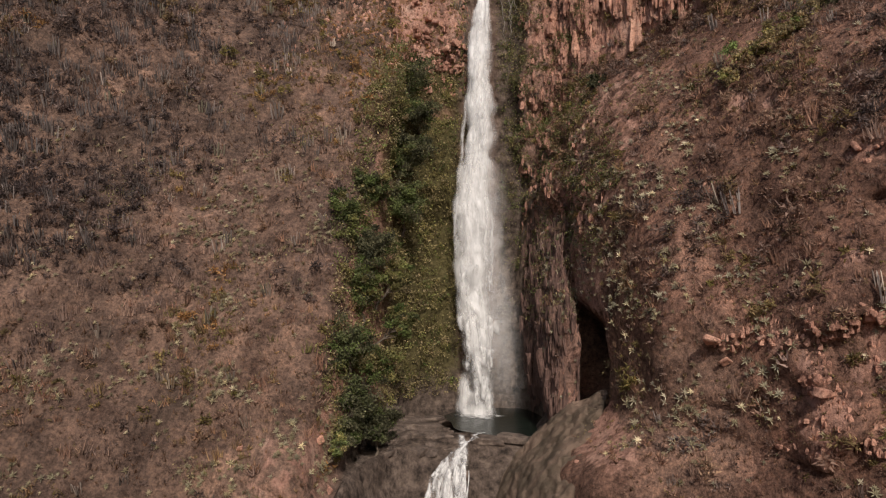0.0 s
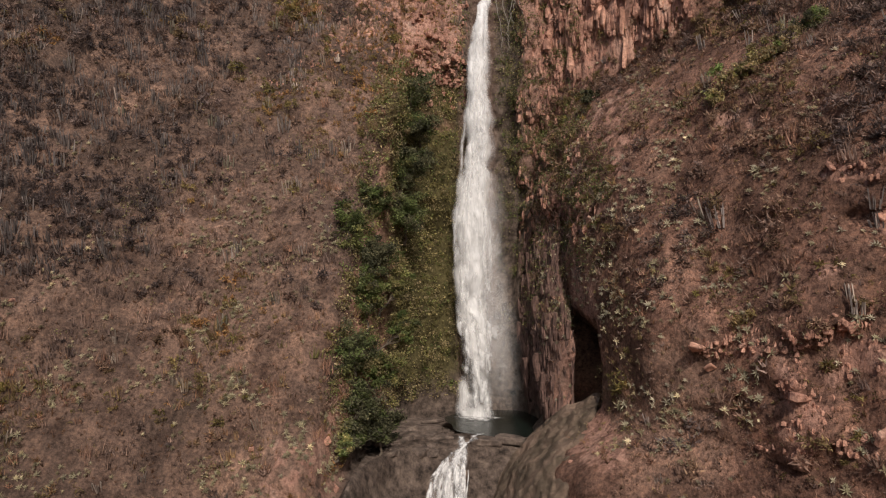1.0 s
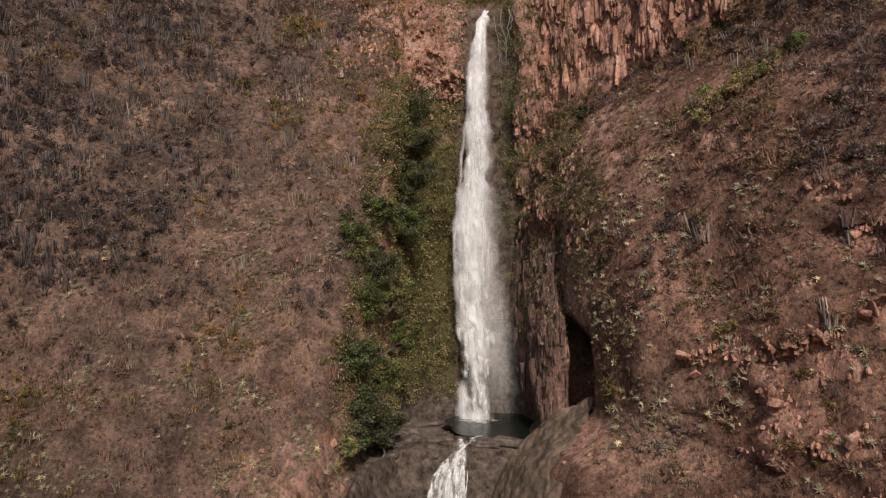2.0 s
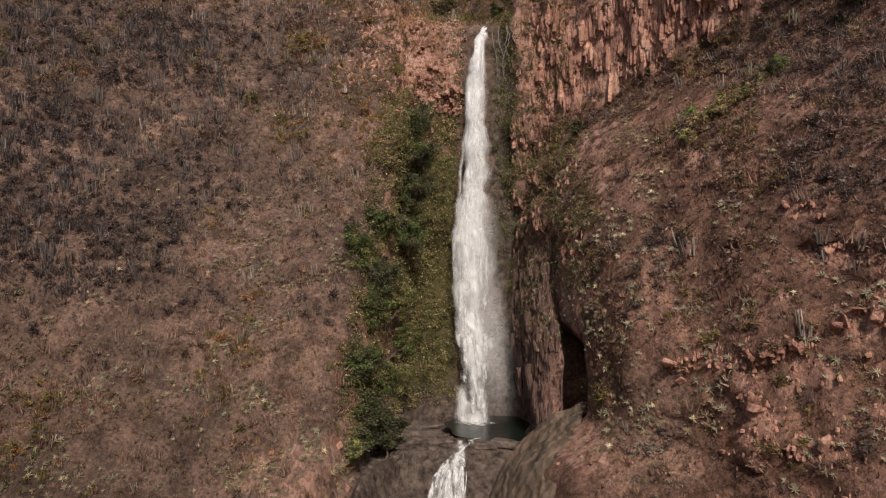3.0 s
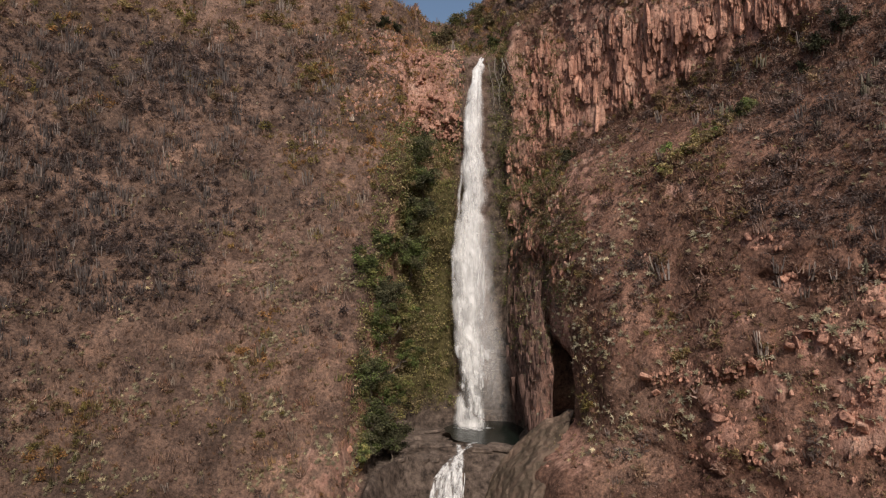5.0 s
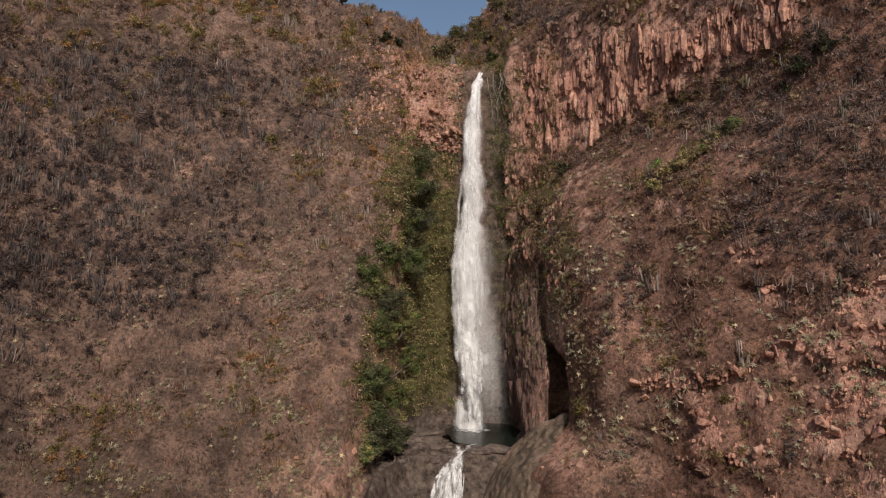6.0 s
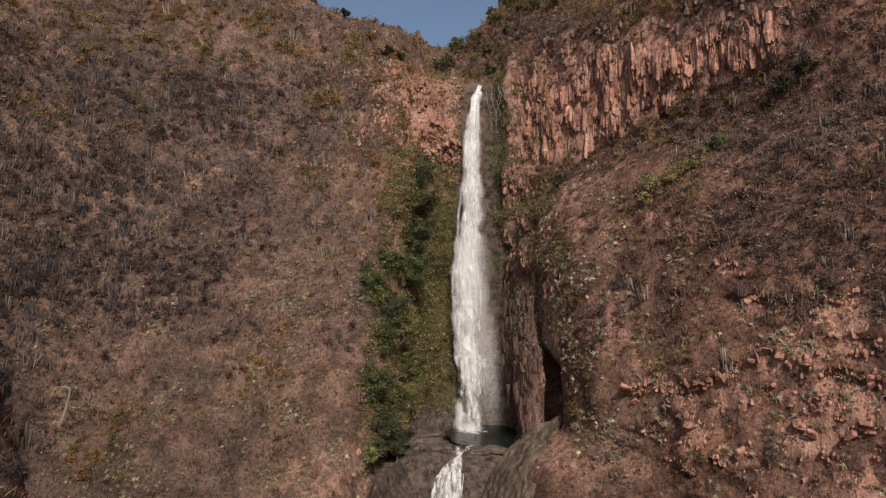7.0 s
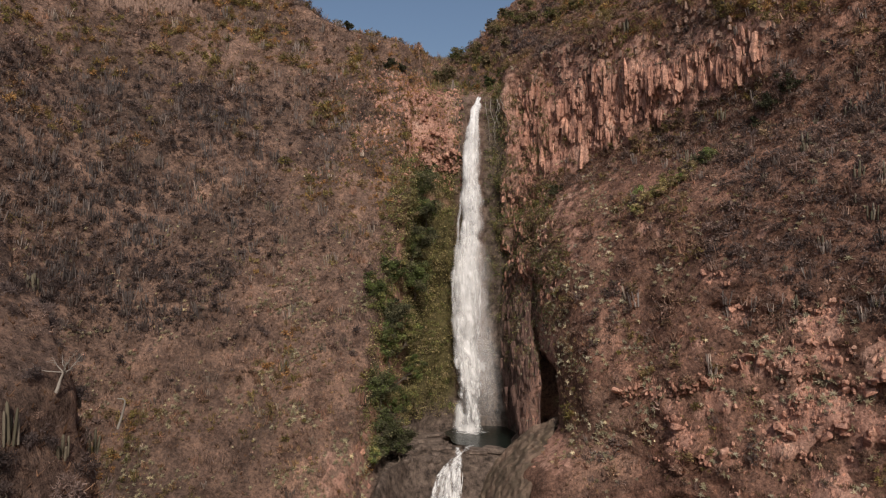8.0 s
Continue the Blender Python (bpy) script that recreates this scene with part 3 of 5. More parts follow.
def waterfall():
    fall = new("waterfall", None)
    fall.location = (4.4, 109.2, -3.6)
    tagged(fall, "tall white waterfall dropping down a dark rock chute into a pool", "waterfall")
    inv = Matrix.Translation((-4.4, -109.2, 3.6))
    zs = np.linspace(67.5, -4.1, 90)
    path = np.stack([np.interp(-zs, [-z for z in FALL_Z], FALL_X), np.interp(-zs, [-z for z in FALL_Z], FALL_Y), zs], -1)
    wide = np.interp(-zs, [-z for z in FALL_Z], FALL_W)
    along = np.stack([0 * zs, 0 * zs, zs], -1)
    path[:, 0] += 0.4 * fbm(along, 7, 3, 201) * smooth(66, 58, zs)
    wide = wide * (1 + 0.28 * fbm(along, 4, 3, 207))
    rng = np.random.default_rng(3)
    v, f, b = merge([ribbon(path + [0.0, 0.25, 0], wide * 1.05, 0.12, 22, 3, 0.5), ribbon(path + [-0.35, -0.15, 0], wide * 0.7, 0.15, 12, 8, 0.45)])
    broken = np.clip(0.85 + 1.7 * fbm(v * np.array([1, 1, 0.35]), 1.9, 2, 230), 0.08, 1.3)
    core = np.interp(-v[:, 2], [-z for z in FALL_Z], FALL_X)
    half = np.interp(-v[:, 2], [-z for z in FALL_Z], FALL_W) / 2
    b = np.clip(b * 1.2, 0, 1) * (1 + (broken - 1) * smooth(24, 8, v[:, 2]))
    b = b * (1 - 0.6 * smooth(0.0, 1.05, (v[:, 0] - core) / half) * smooth(66, 58, v[:, 2]))
    me = mesh_of("water_sheet", v, f, WATER, {"body": b}, True)
    me.transform(inv)
    part("water_sheet", me, fall)
    ring = np.linspace(0, 2 * np.pi, 40, endpoint=False)
    rad = np.linspace(0, 1, 7)
    fx = 5.0 + np.outer(rad, np.cos(ring)) * 3.4 * (1 + 0.3 * np.sin(3 * ring))[None]
    fy = 107.8 + np.outer(rad, np.sin(ring)) * 1.9 * (1 + 0.3 * np.cos(5 * ring))[None]
    a, b = np.meshgrid(np.arange(6), np.arange(40), indexing='ij')
    ff = np.stack([a * 40 + b, a * 40 + (b + 1) % 40, (a + 1) * 40 + (b + 1) % 40, (a + 1) * 40 + b], -1).reshape(-1, 4)
    me = mesh_of("foam", np.stack([fx.ravel(), fy.ravel(), np.full(fx.size, -3.86)], -1), ff, STRAND, {"body": np.repeat((1 - rad) ** 0.7 * 1.3, 40)}, True)
    me.transform(inv)
    part("foam", me, fall, "churning white foam on the pool")
    threads = []
    for k in range(46):
        if k < 22:
            top, long, size = rng.uniform(20, 66), rng.uniform(6, 18), rng.uniform(0.7, 1.8)
        else:
            top, long, size = rng.uniform(0, 19), rng.uniform(1.6, 5.0), rng.uniform(0.7, 2.0)
        z = np.linspace(top, max(top - long, -3.5), 12)
        cx, cy, w = (np.interp(-z, [-q for q in FALL_Z], a) for a in (FALL_X, FALL_Y, FALL_W))
        off = np.clip(rng.normal(-0.05, 0.25), -0.5, 0.5)
        p = np.stack([cx + off * w, cy - 0.35 - 0.6 * rng.random() * (1 - abs(off)), z], -1)
        taper = np.sin(np.linspace(0.3, math.pi - 0.25, 12)) ** 0.6
        q, f, s = ribbon(p, taper * size, 0.2, 9, k, 0.35)
        threads.append((q, f, s ** 1.6 * np.repeat(taper, 9) * (0.6 if k < 22 else 1.0)))
    v, f, b = merge(threads)
    me = mesh_of("water_threads", v, f, STRAND, {"body": b}, True)
    me.transform(inv)
    tagged(part("water_threads", me, fall), kind="stuff")
    def veil(z, dx, dy, w, strength):
        """A soft sheet of drifting drops beside the falling water."""
        cx, cy = (np.interp(-z, [-q for q in FALL_Z], a) for a in (FALL_X, FALL_Y))
        p, f, b = ribbon(np.stack([cx + dx, cy + dy, z], -1), w, 0.1, 17, int(dy * -90), 0.6)
        across = np.exp(-(np.linspace(-1, 1, 17) * 2.1) ** 2) - 0.012
        fade = np.sin(np.linspace(0.02, math.pi - 0.02, len(z))) ** 1.2
        me = mesh_of("spray", p, f, SPRAY, {"body": (np.clip(across, 0, 1)[None] * fade[:, None] * strength).ravel()}, True)
        me.transform(inv)
        part("spray", me, fall, "thin drifting white spray")

    t = np.linspace(0, 1, 30)
    veil(np.linspace(38, -3.3, 30), 1.6 + 1.2 * np.sin(t * 2.2), 0.6, 5.4 + 4.6 * t, 0.55)
    veil(np.linspace(24, -3.4, 30), 2.6 + 1.2 * t, -1.5, 5.0 + 4.5 * t, 0.5)
    return fall


waterfall()


def lower_fall():
    fall = new("lower_waterfall", None)
    base = Vector((0.3, 91, -30))
    fall.location = base
    tagged(fall, "short white cascade spilling from the pool over dark rock", "waterfall")
    zs = np.concatenate([np.linspace(-3.7, -5.6, 10), np.linspace(-5.9, -30, 36)])
    key = [3.5, 4.5, 5.6, 7, 12, 30]
    cx, cy, w = np.interp(-zs, key, [2.4, 2.0, 1.3, 0.6, -0.1, -0.3]), np.interp(-zs, key, [97.0, 94.2, 92.0, 90.6, 89.0, 85]), np.interp(-zs, key, [0.6, 1.4, 2.8, 4.2, 5.2, 5.6])
    path = np.stack([cx, cy, zs], -1)
    rng = np.random.default_rng(5)
    pieces = [ribbon(path, w, 0.1, 16, 3, 0.3)]
    for k in range(40):
        off = rng.uniform(-0.52, 0.52)
        s = rng.integers(5, 16)
        q = path[s:s + rng.integers(14, 30)] + 0
        q[:, 0] += off * w[s:s + len(q)]
        q[:, 1] -= 0.3 + 0.6 * rng.random()
        pieces.append(ribbon(q, np.sin(np.linspace(0.3, 3, len(q))) * rng.uniform(0.3, 0.9), 0.2, 7, k, 0.2))
    for k, w in enumerate((0.7, 0.5, 0.4)):
        way = np.array([(5.2 - 0.5 * k, 97.2, -3.6), (3.4 + 0.3 * k, 96.0, -3.62), (4.2 - 0.4 * k, 95.0, -3.75), (2.6, 94.0 - 0.3 * k, -4.1), (1.4, 92.6, -5.2)])
        u = np.linspace(0, 4, 25)
        way = np.stack([np.interp(u, np.arange(5), way[:, a]) for a in range(3)], -1)
        pieces.append(ribbon(way, np.full(25, w), 0.1, 5, 70 + k, 0.15))
    v, f, b = merge(pieces)
    me = mesh_of("water_sheet", v, f, CURTAIN, {"body": b}, True)
    me.transform(Matrix.Translation(-base))
    part("water_sheet", me, fall)


lower_fall()


def pool():
    m, nt, b = material("pool_water", 0.2, 0.4)
    b.inputs["Base Color"].default_value = (0.012, 0.018, 0.014, 1)
    bump(nt, b, noise_node(nt, 0.9, 5, 0.6, place(nt)), 0.6, 0.2)
    bm = bmesh.new()
    ring = []
    for k in range(48):
        a = 2 * math.pi * k / 48
        r = 1 + 0.06 * math.sin(3 * a + 1) + 0.04 * math.sin(7 * a)
        ring.append(bm.verts.new((9.5 + 10.0 * r * math.cos(a), 105.6 + 9.0 * r * math.sin(a), -3.9)))
    bm.faces.new(ring)
    me = bpy.data.meshes.new("pool_water")
    bm.to_mesh(me)
    bm.free()
    me.materials.append(m)
    tagged(new("pool_water", me), "dark green plunge pool at the waterfall's foot", "pool", kind="structure")


pool()

# ---------------------------------------------------------------- green trees beside the fall
def surface_near(x, z, y=None):
    """The sheet's place at x and height z, nearest to y."""
    d = np.abs(CELL[..., 0] - x) + np.abs(CELL[..., 2] - z) + (0 if y is None else 0.5 * np.abs(CELL[..., 1] - y))
    d = np.where(SEEN, d, 1e9)
    a, b = np.unravel_index(np.argmin(d), d.shape)
    return CELL[a, b]


def surface_at(x, y):
    """The upper ground's place over the plan point x, y."""
    d = np.where(VROW[:-1, :-1] > 66, np.abs(CELL[..., 0] - x) + np.abs(CELL[..., 1] - y), 1e9)
    a, b = np.unravel_index(np.argmin(d), d.shape)
    return CELL[a, b]


def tube(path, radii, sides=6):
    path, radii = np.asarray(path, float), np.asarray(radii, float)
    way = np.gradient(path, axis=0)
    way /= np.linalg.norm(way, axis=1)[:, None] + 1e-9
    ref = np.array([0.31, 0.87, 0.2])
    u = np.cross(way, ref)
    u /= np.linalg.norm(u, axis=1)[:, None] + 1e-9
    w = np.cross(way, u)
    a = np.linspace(0, 2 * np.pi, sides, endpoint=False)
    pts = path[:, None] + radii[:, None, None] * (np.cos(a)[None, :, None] * u[:, None] + np.sin(a)[None, :, None] * w[:, None])
    n = len(path)
    i, k = np.meshgrid(np.arange(n - 1), np.arange(sides), indexing='ij')
    f = np.stack([i * sides + k, i * sides + (k + 1) % sides, (i + 1) * sides + (k + 1) % sides, (i + 1) * sides + k], -1).reshape(-1, 4)
    return pts.reshape(-1, 3), f, np.zeros(n * sides)


def leaves(centres, spread, per, size, rng):
    """Leaf clumps: folded leaf pairs spread round each clump's centre, upper ones turned to the sky."""
    n = len(centres) * per
    c = np.repeat(centres, per, 0) + rng.normal(0, 1, (n, 3)) * np.repeat(spread, per)[:, None] * np.array([0.5, 0.5, 0.36])
    out = rng.normal(0, 1, (n, 3)) + np.array([0, 0, 0.8])
    out /= np.linalg.norm(out, axis=1)[:, None]
    side = np.cross(out, rng.normal(0, 1, (n, 3)))
    side /= np.linalg.norm(side, axis=1)[:, None]
    ahead = np.cross(out, side)
    s = size * (0.6 + 0.8 * rng.random(n))[:, None]
    pts = np.stack([c - ahead * s, c + side * s * 0.55 + out * s * 0.15, c + ahead * s, c - side * s * 0.55 + out * s * 0.15], 1)
    return pts.reshape(-1, 3), np.arange(4 * n).reshape(-1, 4)


def tree(x, y, z, r, tall, tone, seed, label, n_clumps=60, per=96, leaf=0.17, name="tree", root=None, fresh=1.0):
    """A tree whose crown is centred at (x, y, z), rooted in the slope under it."""
    rng = np.random.default_rng(seed)
    root = surface_near(x, z - tall * 0.75, y) if root is None else root
    if abs(root[1] - y) > 7:
        root = np.array([x, y, z - tall * 0.7])
    ob = new(name, None)
    ob.location = root
    tagged(ob, label, "tree", "green trees beside the waterfall")
    crown = np.array([x, y, z]) - root
    t = np.linspace(0, 1, 9)[:, None]
    spine = crown * t * np.array([1, 1, 0.85]) + np.concatenate([rng.normal(0, 0.12, (9, 2)), np.zeros((9, 1))], 1) * (t > 0)
    v, f, _ = tube(np.concatenate([spine[:1] - [0, 0, 0.5], spine]), np.concatenate([[0.06 * r + 0.12], np.linspace(0.05 * r + 0.1, 0.05, 9)]), 7)
    trunk = part("trunk", mesh_of("trunk", v, f, BARK, shade=True), ob)
    centres, spread = [], []
    for k in range(n_clumps):
        d = rng.normal(0, 1, 3)
        d /= np.linalg.norm(d)
        rad = 1.12 * rng.random() ** 0.45 * (0.8 + 0.35 * math.sin(3.1 * d[0] + seed) * math.cos(2.7 * d[2] + seed))
        centres.append(crown + d * rad * np.array([r, r * 0.85, tall * 0.5]))
        spread.append(r * rng.uniform(0.16, 0.34))
    centres = np.array(centres)
    for k in range(0, n_clumps, 4):
        a = spine[rng.integers(4, 9)]
        m = (a + centres[k]) / 2 + rng.normal(0, 0.2, 3)
        v, f, _ = tube([a, m, centres[k]], [0.07, 0.05, 0.02], 5)
        part("limb", mesh_of("limb", v, f, BARK, shade=True), trunk)
    v, f = leaves(centres, np.array(spread), per, leaf, rng)
    hue = np.repeat(np.clip(tone + rng.normal(0, 0.15, n_clumps), 0, 1), per * 4)
    vigour = np.repeat(rng.uniform(0.55, 1.45, n_clumps) * fresh, per * 4)
    part("crown", mesh_of("crown", v, f, LEAF, {"tone": hue, "vigour": vigour}), ob)
    return ob


DEEP = "dark green broadleaf tree rooted in the damp slope"
FRESH = "bright green leafy tree growing on the slope"
OLIVE = "olive-green leafy tree beside the waterfall"
for k, (x, y, z, r, tall, tone, label) in enumerate([
    (-5.6, 113, 47.5, 4.2, 9.5, 0.42, DEEP), (-8.6, 111, 42, 3.8, 6.5, 0.7, OLIVE), (-4.2, 112, 41.5, 3.4, 5.5, 0.3, DEEP),
    (-5.8, 109, 35, 3.6, 6.5, 0.34, DEEP), (-10.0, 106, 34, 3.4, 6.5, 0.66, OLIVE), (-6.0, 107, 28, 3.6, 6.5, 0.42, DEEP), (-13.5, 104, 31, 2.8, 5.0, 0.75, OLIVE),
    (-13.0, 97, 24.5, 3.8, 8.0, 0.6, FRESH), (-10.8, 95, 16.5, 3.2, 8.0, 0.58, FRESH), (-9.6, 97, 21, 3.2, 6.0, 0.2, DEEP),
    (-11.6, 89, 9.0, 3.4, 7.0, 0.36, OLIVE), (-8.6, 90, 6.5, 3.2, 6.5, 0.8, OLIVE), (-10.8, 88, 2.6, 3.2, 6.0, 0.3, OLIVE),
    (-12.4, 87, -1.0, 2.6, 4.4, 0.4, OLIVE), (-8.4, 90.5, -0.8, 2.8, 5.0, 0.25, DEEP), (-6.0, 96, 11, 2.2, 5.0, 0.7, OLIVE), (-10.6, 100.5, 29, 2.6, 6.0, 0.55, OLIVE), (-6.5, 99, 17, 2.4, 5.5, 0.78, OLIVE),
]):
    tree(x, y, z, r, tall, tone, 100 + k, label)
tree(-12.0, 83.4, -1.9, 1.4, 2.4, 0.66, 131, "low bright green bush on bare soil", 24, 60, 0.16, "bush", None, 1.5)
# shrubs and small trees along the rims and in the upper valley
for k, (x, y, r, tall, tone) in enumerate([
    (-13, 131, 1.6, 2.4, 0.15), (-10.5, 131, 1.2, 1.8, 0.2), (-24.5, 141, 1.3, 2.2, 0.1), (4, 158, 3.2, 5, 0.35), (8, 150, 3.0, 4.5, 0.45),
    (1, 140, 2.2, 4, 0.55), (12, 143, 2.6, 4.5, 0.62), (15, 164, 1.2, 2, 0.1), (9.5, 130, 1.6, 2.6, 0.5), (-2, 137, 2.4, 4, 0.72),
    (3, 170, 3.0, 4.5, 0.3), (14, 134, 2.2, 3.4, 0.8), (21, 134, 2.4, 3.6, 0.75), (10, 138, 2.0, 3.0, 0.85), (16, 150, 2.6, 3.6, 0.8), (21, 146, 2.4, 3.6, 0.7), (26, 136, 2.4, 3.6, 0.85), (12, 156, 2.4, 3.4, 0.75), (29, 122, 2.2, 3.4, 0.6), (33, 116, 2.4, 3.6, 0.5), (8, 144, 2.0, 3.0, 0.9), (18, 139, 2.8, 4.5, 0.4), (24, 128, 2.6, 4.2, 0.3),
]):
    tone = min(1.0, 0.72 + 0.35 * tone) if r > 1.7 else tone
    p = surface_at(x, y)
    tree(p[0], p[1], p[2] + tall * 0.5, r, tall, tone, 150 + k, "small dark bush on the canyon's rim" if r < 2 else "olive shrub tree in the upper valley", 26, 48, 0.22, "shrub_tree", p, 0.68)

# the last three are dark shrubs put in for a shaded hollow
for k, (x, z, y, r, tall, tone) in enumerate([
    (31.6, 38.6, 88, 1.7, 2.4, 0.9), (33.2, 40.4, 87, 2.2, 3.0, 0.88), (34.8, 41.0, 86, 1.8, 2.6, 0.95), (35.8, 42.8, 86, 2.1, 3.0, 0.9), (37.6, 43.2, 84, 1.9, 2.6, 0.94), (39.2, 45.2, 82, 2.0, 2.8, 0.86),
    (41.2, 46.8, 80, 1.9, 2.8, 0.35), (43.0, 47.5, 79, 1.5, 2.2, 0.6), (17.4, 43.6, 106, 1.7, 2.8, 0.15), (51.5, 55.0, 79, 2.2, 3.4, 0.0), (53.5, 57.5, 77, 2.4, 3.6, 0.05), (50.0, 52.5, 79, 1.8, 2.8, 0.1),
]):
    p = surface_near(x, z, y)
    tree(p[0], p[1] - 0.4, p[2] + tall * 0.45, r, tall, tone, 190 + k, "yellow-green leafy shrub on the dry slope" if tone > 0.5 else "dark evergreen shrub on the steep slope, some standing in for shade", 22, 60, 0.16, "shrub_tree", p, 1.55 if tone > 0.5 else 0.9)


# ---------------------------------------------------------------- columns and blocks of rock
def prism(rng, sides=6, segs=3):
    """A broken rock column, 1 high and about 1 across, with cross joints and an uneven head."""
    ang = np.sort(np.linspace(0, 2 * np.pi, sides, endpoint=False) + rng.uniform(-0.22, 0.22, sides))
    rad = rng.uniform(0.42, 0.58, sides)
    rings = []
    for k in range(segs + 1):
        z = k / segs
        off = rng.normal(0, 0.05, 2)
        grow = (0.55 if k == 0 else 1.05 - 0.15 * z) + rng.uniform(-0.09, 0.09)
        h = z + (rng.uniform(-0.06, 0.06, sides) if k == segs else rng.uniform(-0.02, 0.02, sides))
        rings.append(np.stack([np.cos(ang) * rad * grow + off[0], np.sin(ang) * rad * grow + off[1], h], -1))
        if 0 < k < segs:
            rings.append(rings[-1] * np.array([0.92, 0.92, 1]) + np.array([*rng.normal(0, 0.05, 2), 0.012]))
    rings.append(rings[-1] * np.array([0.82, 0.82, 1]) + np.array([*rng.normal(0, 0.05, 2), rng.uniform(0.01, 0.04)]))
    n = len(rings)
    v = np.concatenate(rings)
    i, k = np.meshgrid(np.arange(n - 1), np.arange(sides), indexing='ij')
    f = np.stack([i * sides + k, i * sides + (k + 1) % sides, (i + 1) * sides + (k + 1) % sides, (i + 1) * sides + k], -1).reshape(-1, 4)
    tri = np.concatenate([f[:, [0, 1, 2]], f[:, [0, 2, 3]], [[(n - 1) * sides, (n - 1) * sides + a, (n - 1) * sides + a + 1] for a in range(1, sides - 1)]])
    return v, tri


def block(rng, flatness=0.75):
    """An angular boulder about 1 across."""
    bm = bmesh.new()
    bmesh.ops.create_cube(bm, size=1.0)
    for v in bm.verts:
        v.co += Vector(rng.uniform(-0.22, 0.22, 3))
        v.co.z *= flatness
    bmesh.ops.bevel(bm, geom=list(bm.edges) + list(bm.verts), offset=0.13, segments=1, affect='EDGES')
    bmesh.ops.triangulate(bm, faces=list(bm.faces))
    bm.verts.ensure_lookup_table()
    v = np.array([q.co[:] for q in bm.verts])
    f = np.array([[q.index for q in fa.verts] for fa in bm.faces])
    bm.free()
    return v, f


def flake(rng):
    """A sharp-edged upright rib of rock, 1 high, that dies away at both ends."""
    sides = int(rng.integers(4, 7))
    ang = np.sort(rng.uniform(0, 2 * np.pi, sides) * 0.5 + np.linspace(0, 2 * np.pi, sides, endpoint=False) * 0.75)
    rings = []
    for z, r in ((0.0, 0.12), (rng.uniform(0.1, 0.3), 0.5), (rng.uniform(0.55, 0.85), 0.46), (1.0, 0.16)):
        rad = r * rng.uniform(0.75, 1.25, sides)
        rings.append(np.stack([np.cos(ang) * rad, np.sin(ang) * rad, z + rng.uniform(-0.05, 0.05, sides)], -1))
    v = np.concatenate(rings)
    i, k = np.meshgrid(np.arange(3), np.arange(sides), indexing='ij')
    f = np.stack([i * sides + k, i * sides + (k + 1) % sides, (i + 1) * sides + (k + 1) % sides, (i + 1) * sides + k], -1).reshape(-1, 4)
    return v, np.concatenate([f[:, [0, 1, 2]], f[:, [0, 2, 3]], [[3 * sides, 3 * sides + a, 3 * sides + a + 1] for a in range(1, sides - 1)]])


FLAKES = [flake(np.random.default_rng(80 + k)) for k in range(12)]
FLAKE_MESH = [mesh_of("column", v, f, COLUMN) for v, f in FLAKES]
PRISMS = [prism(np.random.default_rng(k), 5 + k % 3) for k in range(10)]
BLOCKS = [block(np.random.default_rng(40 + k), 0.55 + 0.08 * (k % 5)) for k in range(8)]
PRISM_MESH = [mesh_of("column", v, f, COLUMN) for v, f in PRISMS]
BUTT_MESH = [mesh_of("column", v, f, BUTT_ROCK) for v, f in PRISMS]
BLOCK_MESH = [mesh_of("rock", v, f, COLUMN) for v, f in BLOCKS]
XC, YC, ZC = CELL[..., 0], CELL[..., 1], CELL[..., 2]
V0 = VROW[:-1, :-1]
WL0, WC0 = WLEFT[:-1, :-1], WCHUTE[:-1, :-1]
WR0 = 1 - WL0 - WC0


def pieces(name, meshes, n, weight, wide, tall, sink, tilt, rng):
    spots, normals, _ = scatter(n, weight)
    for k, (p, nn) in enumerate(zip(spots, normals)):
        ob = new(name, meshes[k % len(meshes)])
        w, h = rng.uniform(*wide), rng.uniform(*tall)
        away = np.array([nn[0], nn[1], 0])
        base = p - away * w * sink - np.array([0, 0, h * 0.4 if name == "column" else w * 0.1])
        m = Matrix.Translation(base) @ Euler((rng.normal(0, tilt), rng.normal(0, tilt), rng.uniform(0, 6.28))).to_matrix().to_4x4()
        ob.parent = ground
        ob.matrix_basis = m @ Matrix.Diagonal((w, w * rng.uniform(0.75, 1.2), h, 1))


rng = np.random.default_rng(11)
STEEP = np.abs(NORMAL[..., 2]) < 0.5
CRAG = STEEP * np.clip(BARE - 0.3, 0, 1) ** 3 * (WR0 > 0.5) * (XC > 15.5) * (XC < 50) * (ZC > 40) * (YC > 60) * SEEN * smooth(46.5, 50.5, V0 - 0.45 * (XC - 20)) * smooth(69, 63, V0)
CAVE = (XC > 16.8) & (YC > 86) & (ZC < 13.5) & (XC < 34)
BUTT = ~CAVE * (WC0 < 0.7) * (WL0 < 0.1) * STEEP * (XC < 17.5) * (XC > 10) * (ZC > -3) * (ZC < 24) * (YC > 91) * SEEN
pieces("column", PRISM_MESH[:3] + FLAKE_MESH, 295, CRAG, (0.7, 1.5), (1.8, 4.8), 0.52, 0.04, rng)
pieces("column", BUTT_MESH, 150, BUTT, (0.45, 1.0), (1.6, 4.5), 0.5, 0.05, rng)


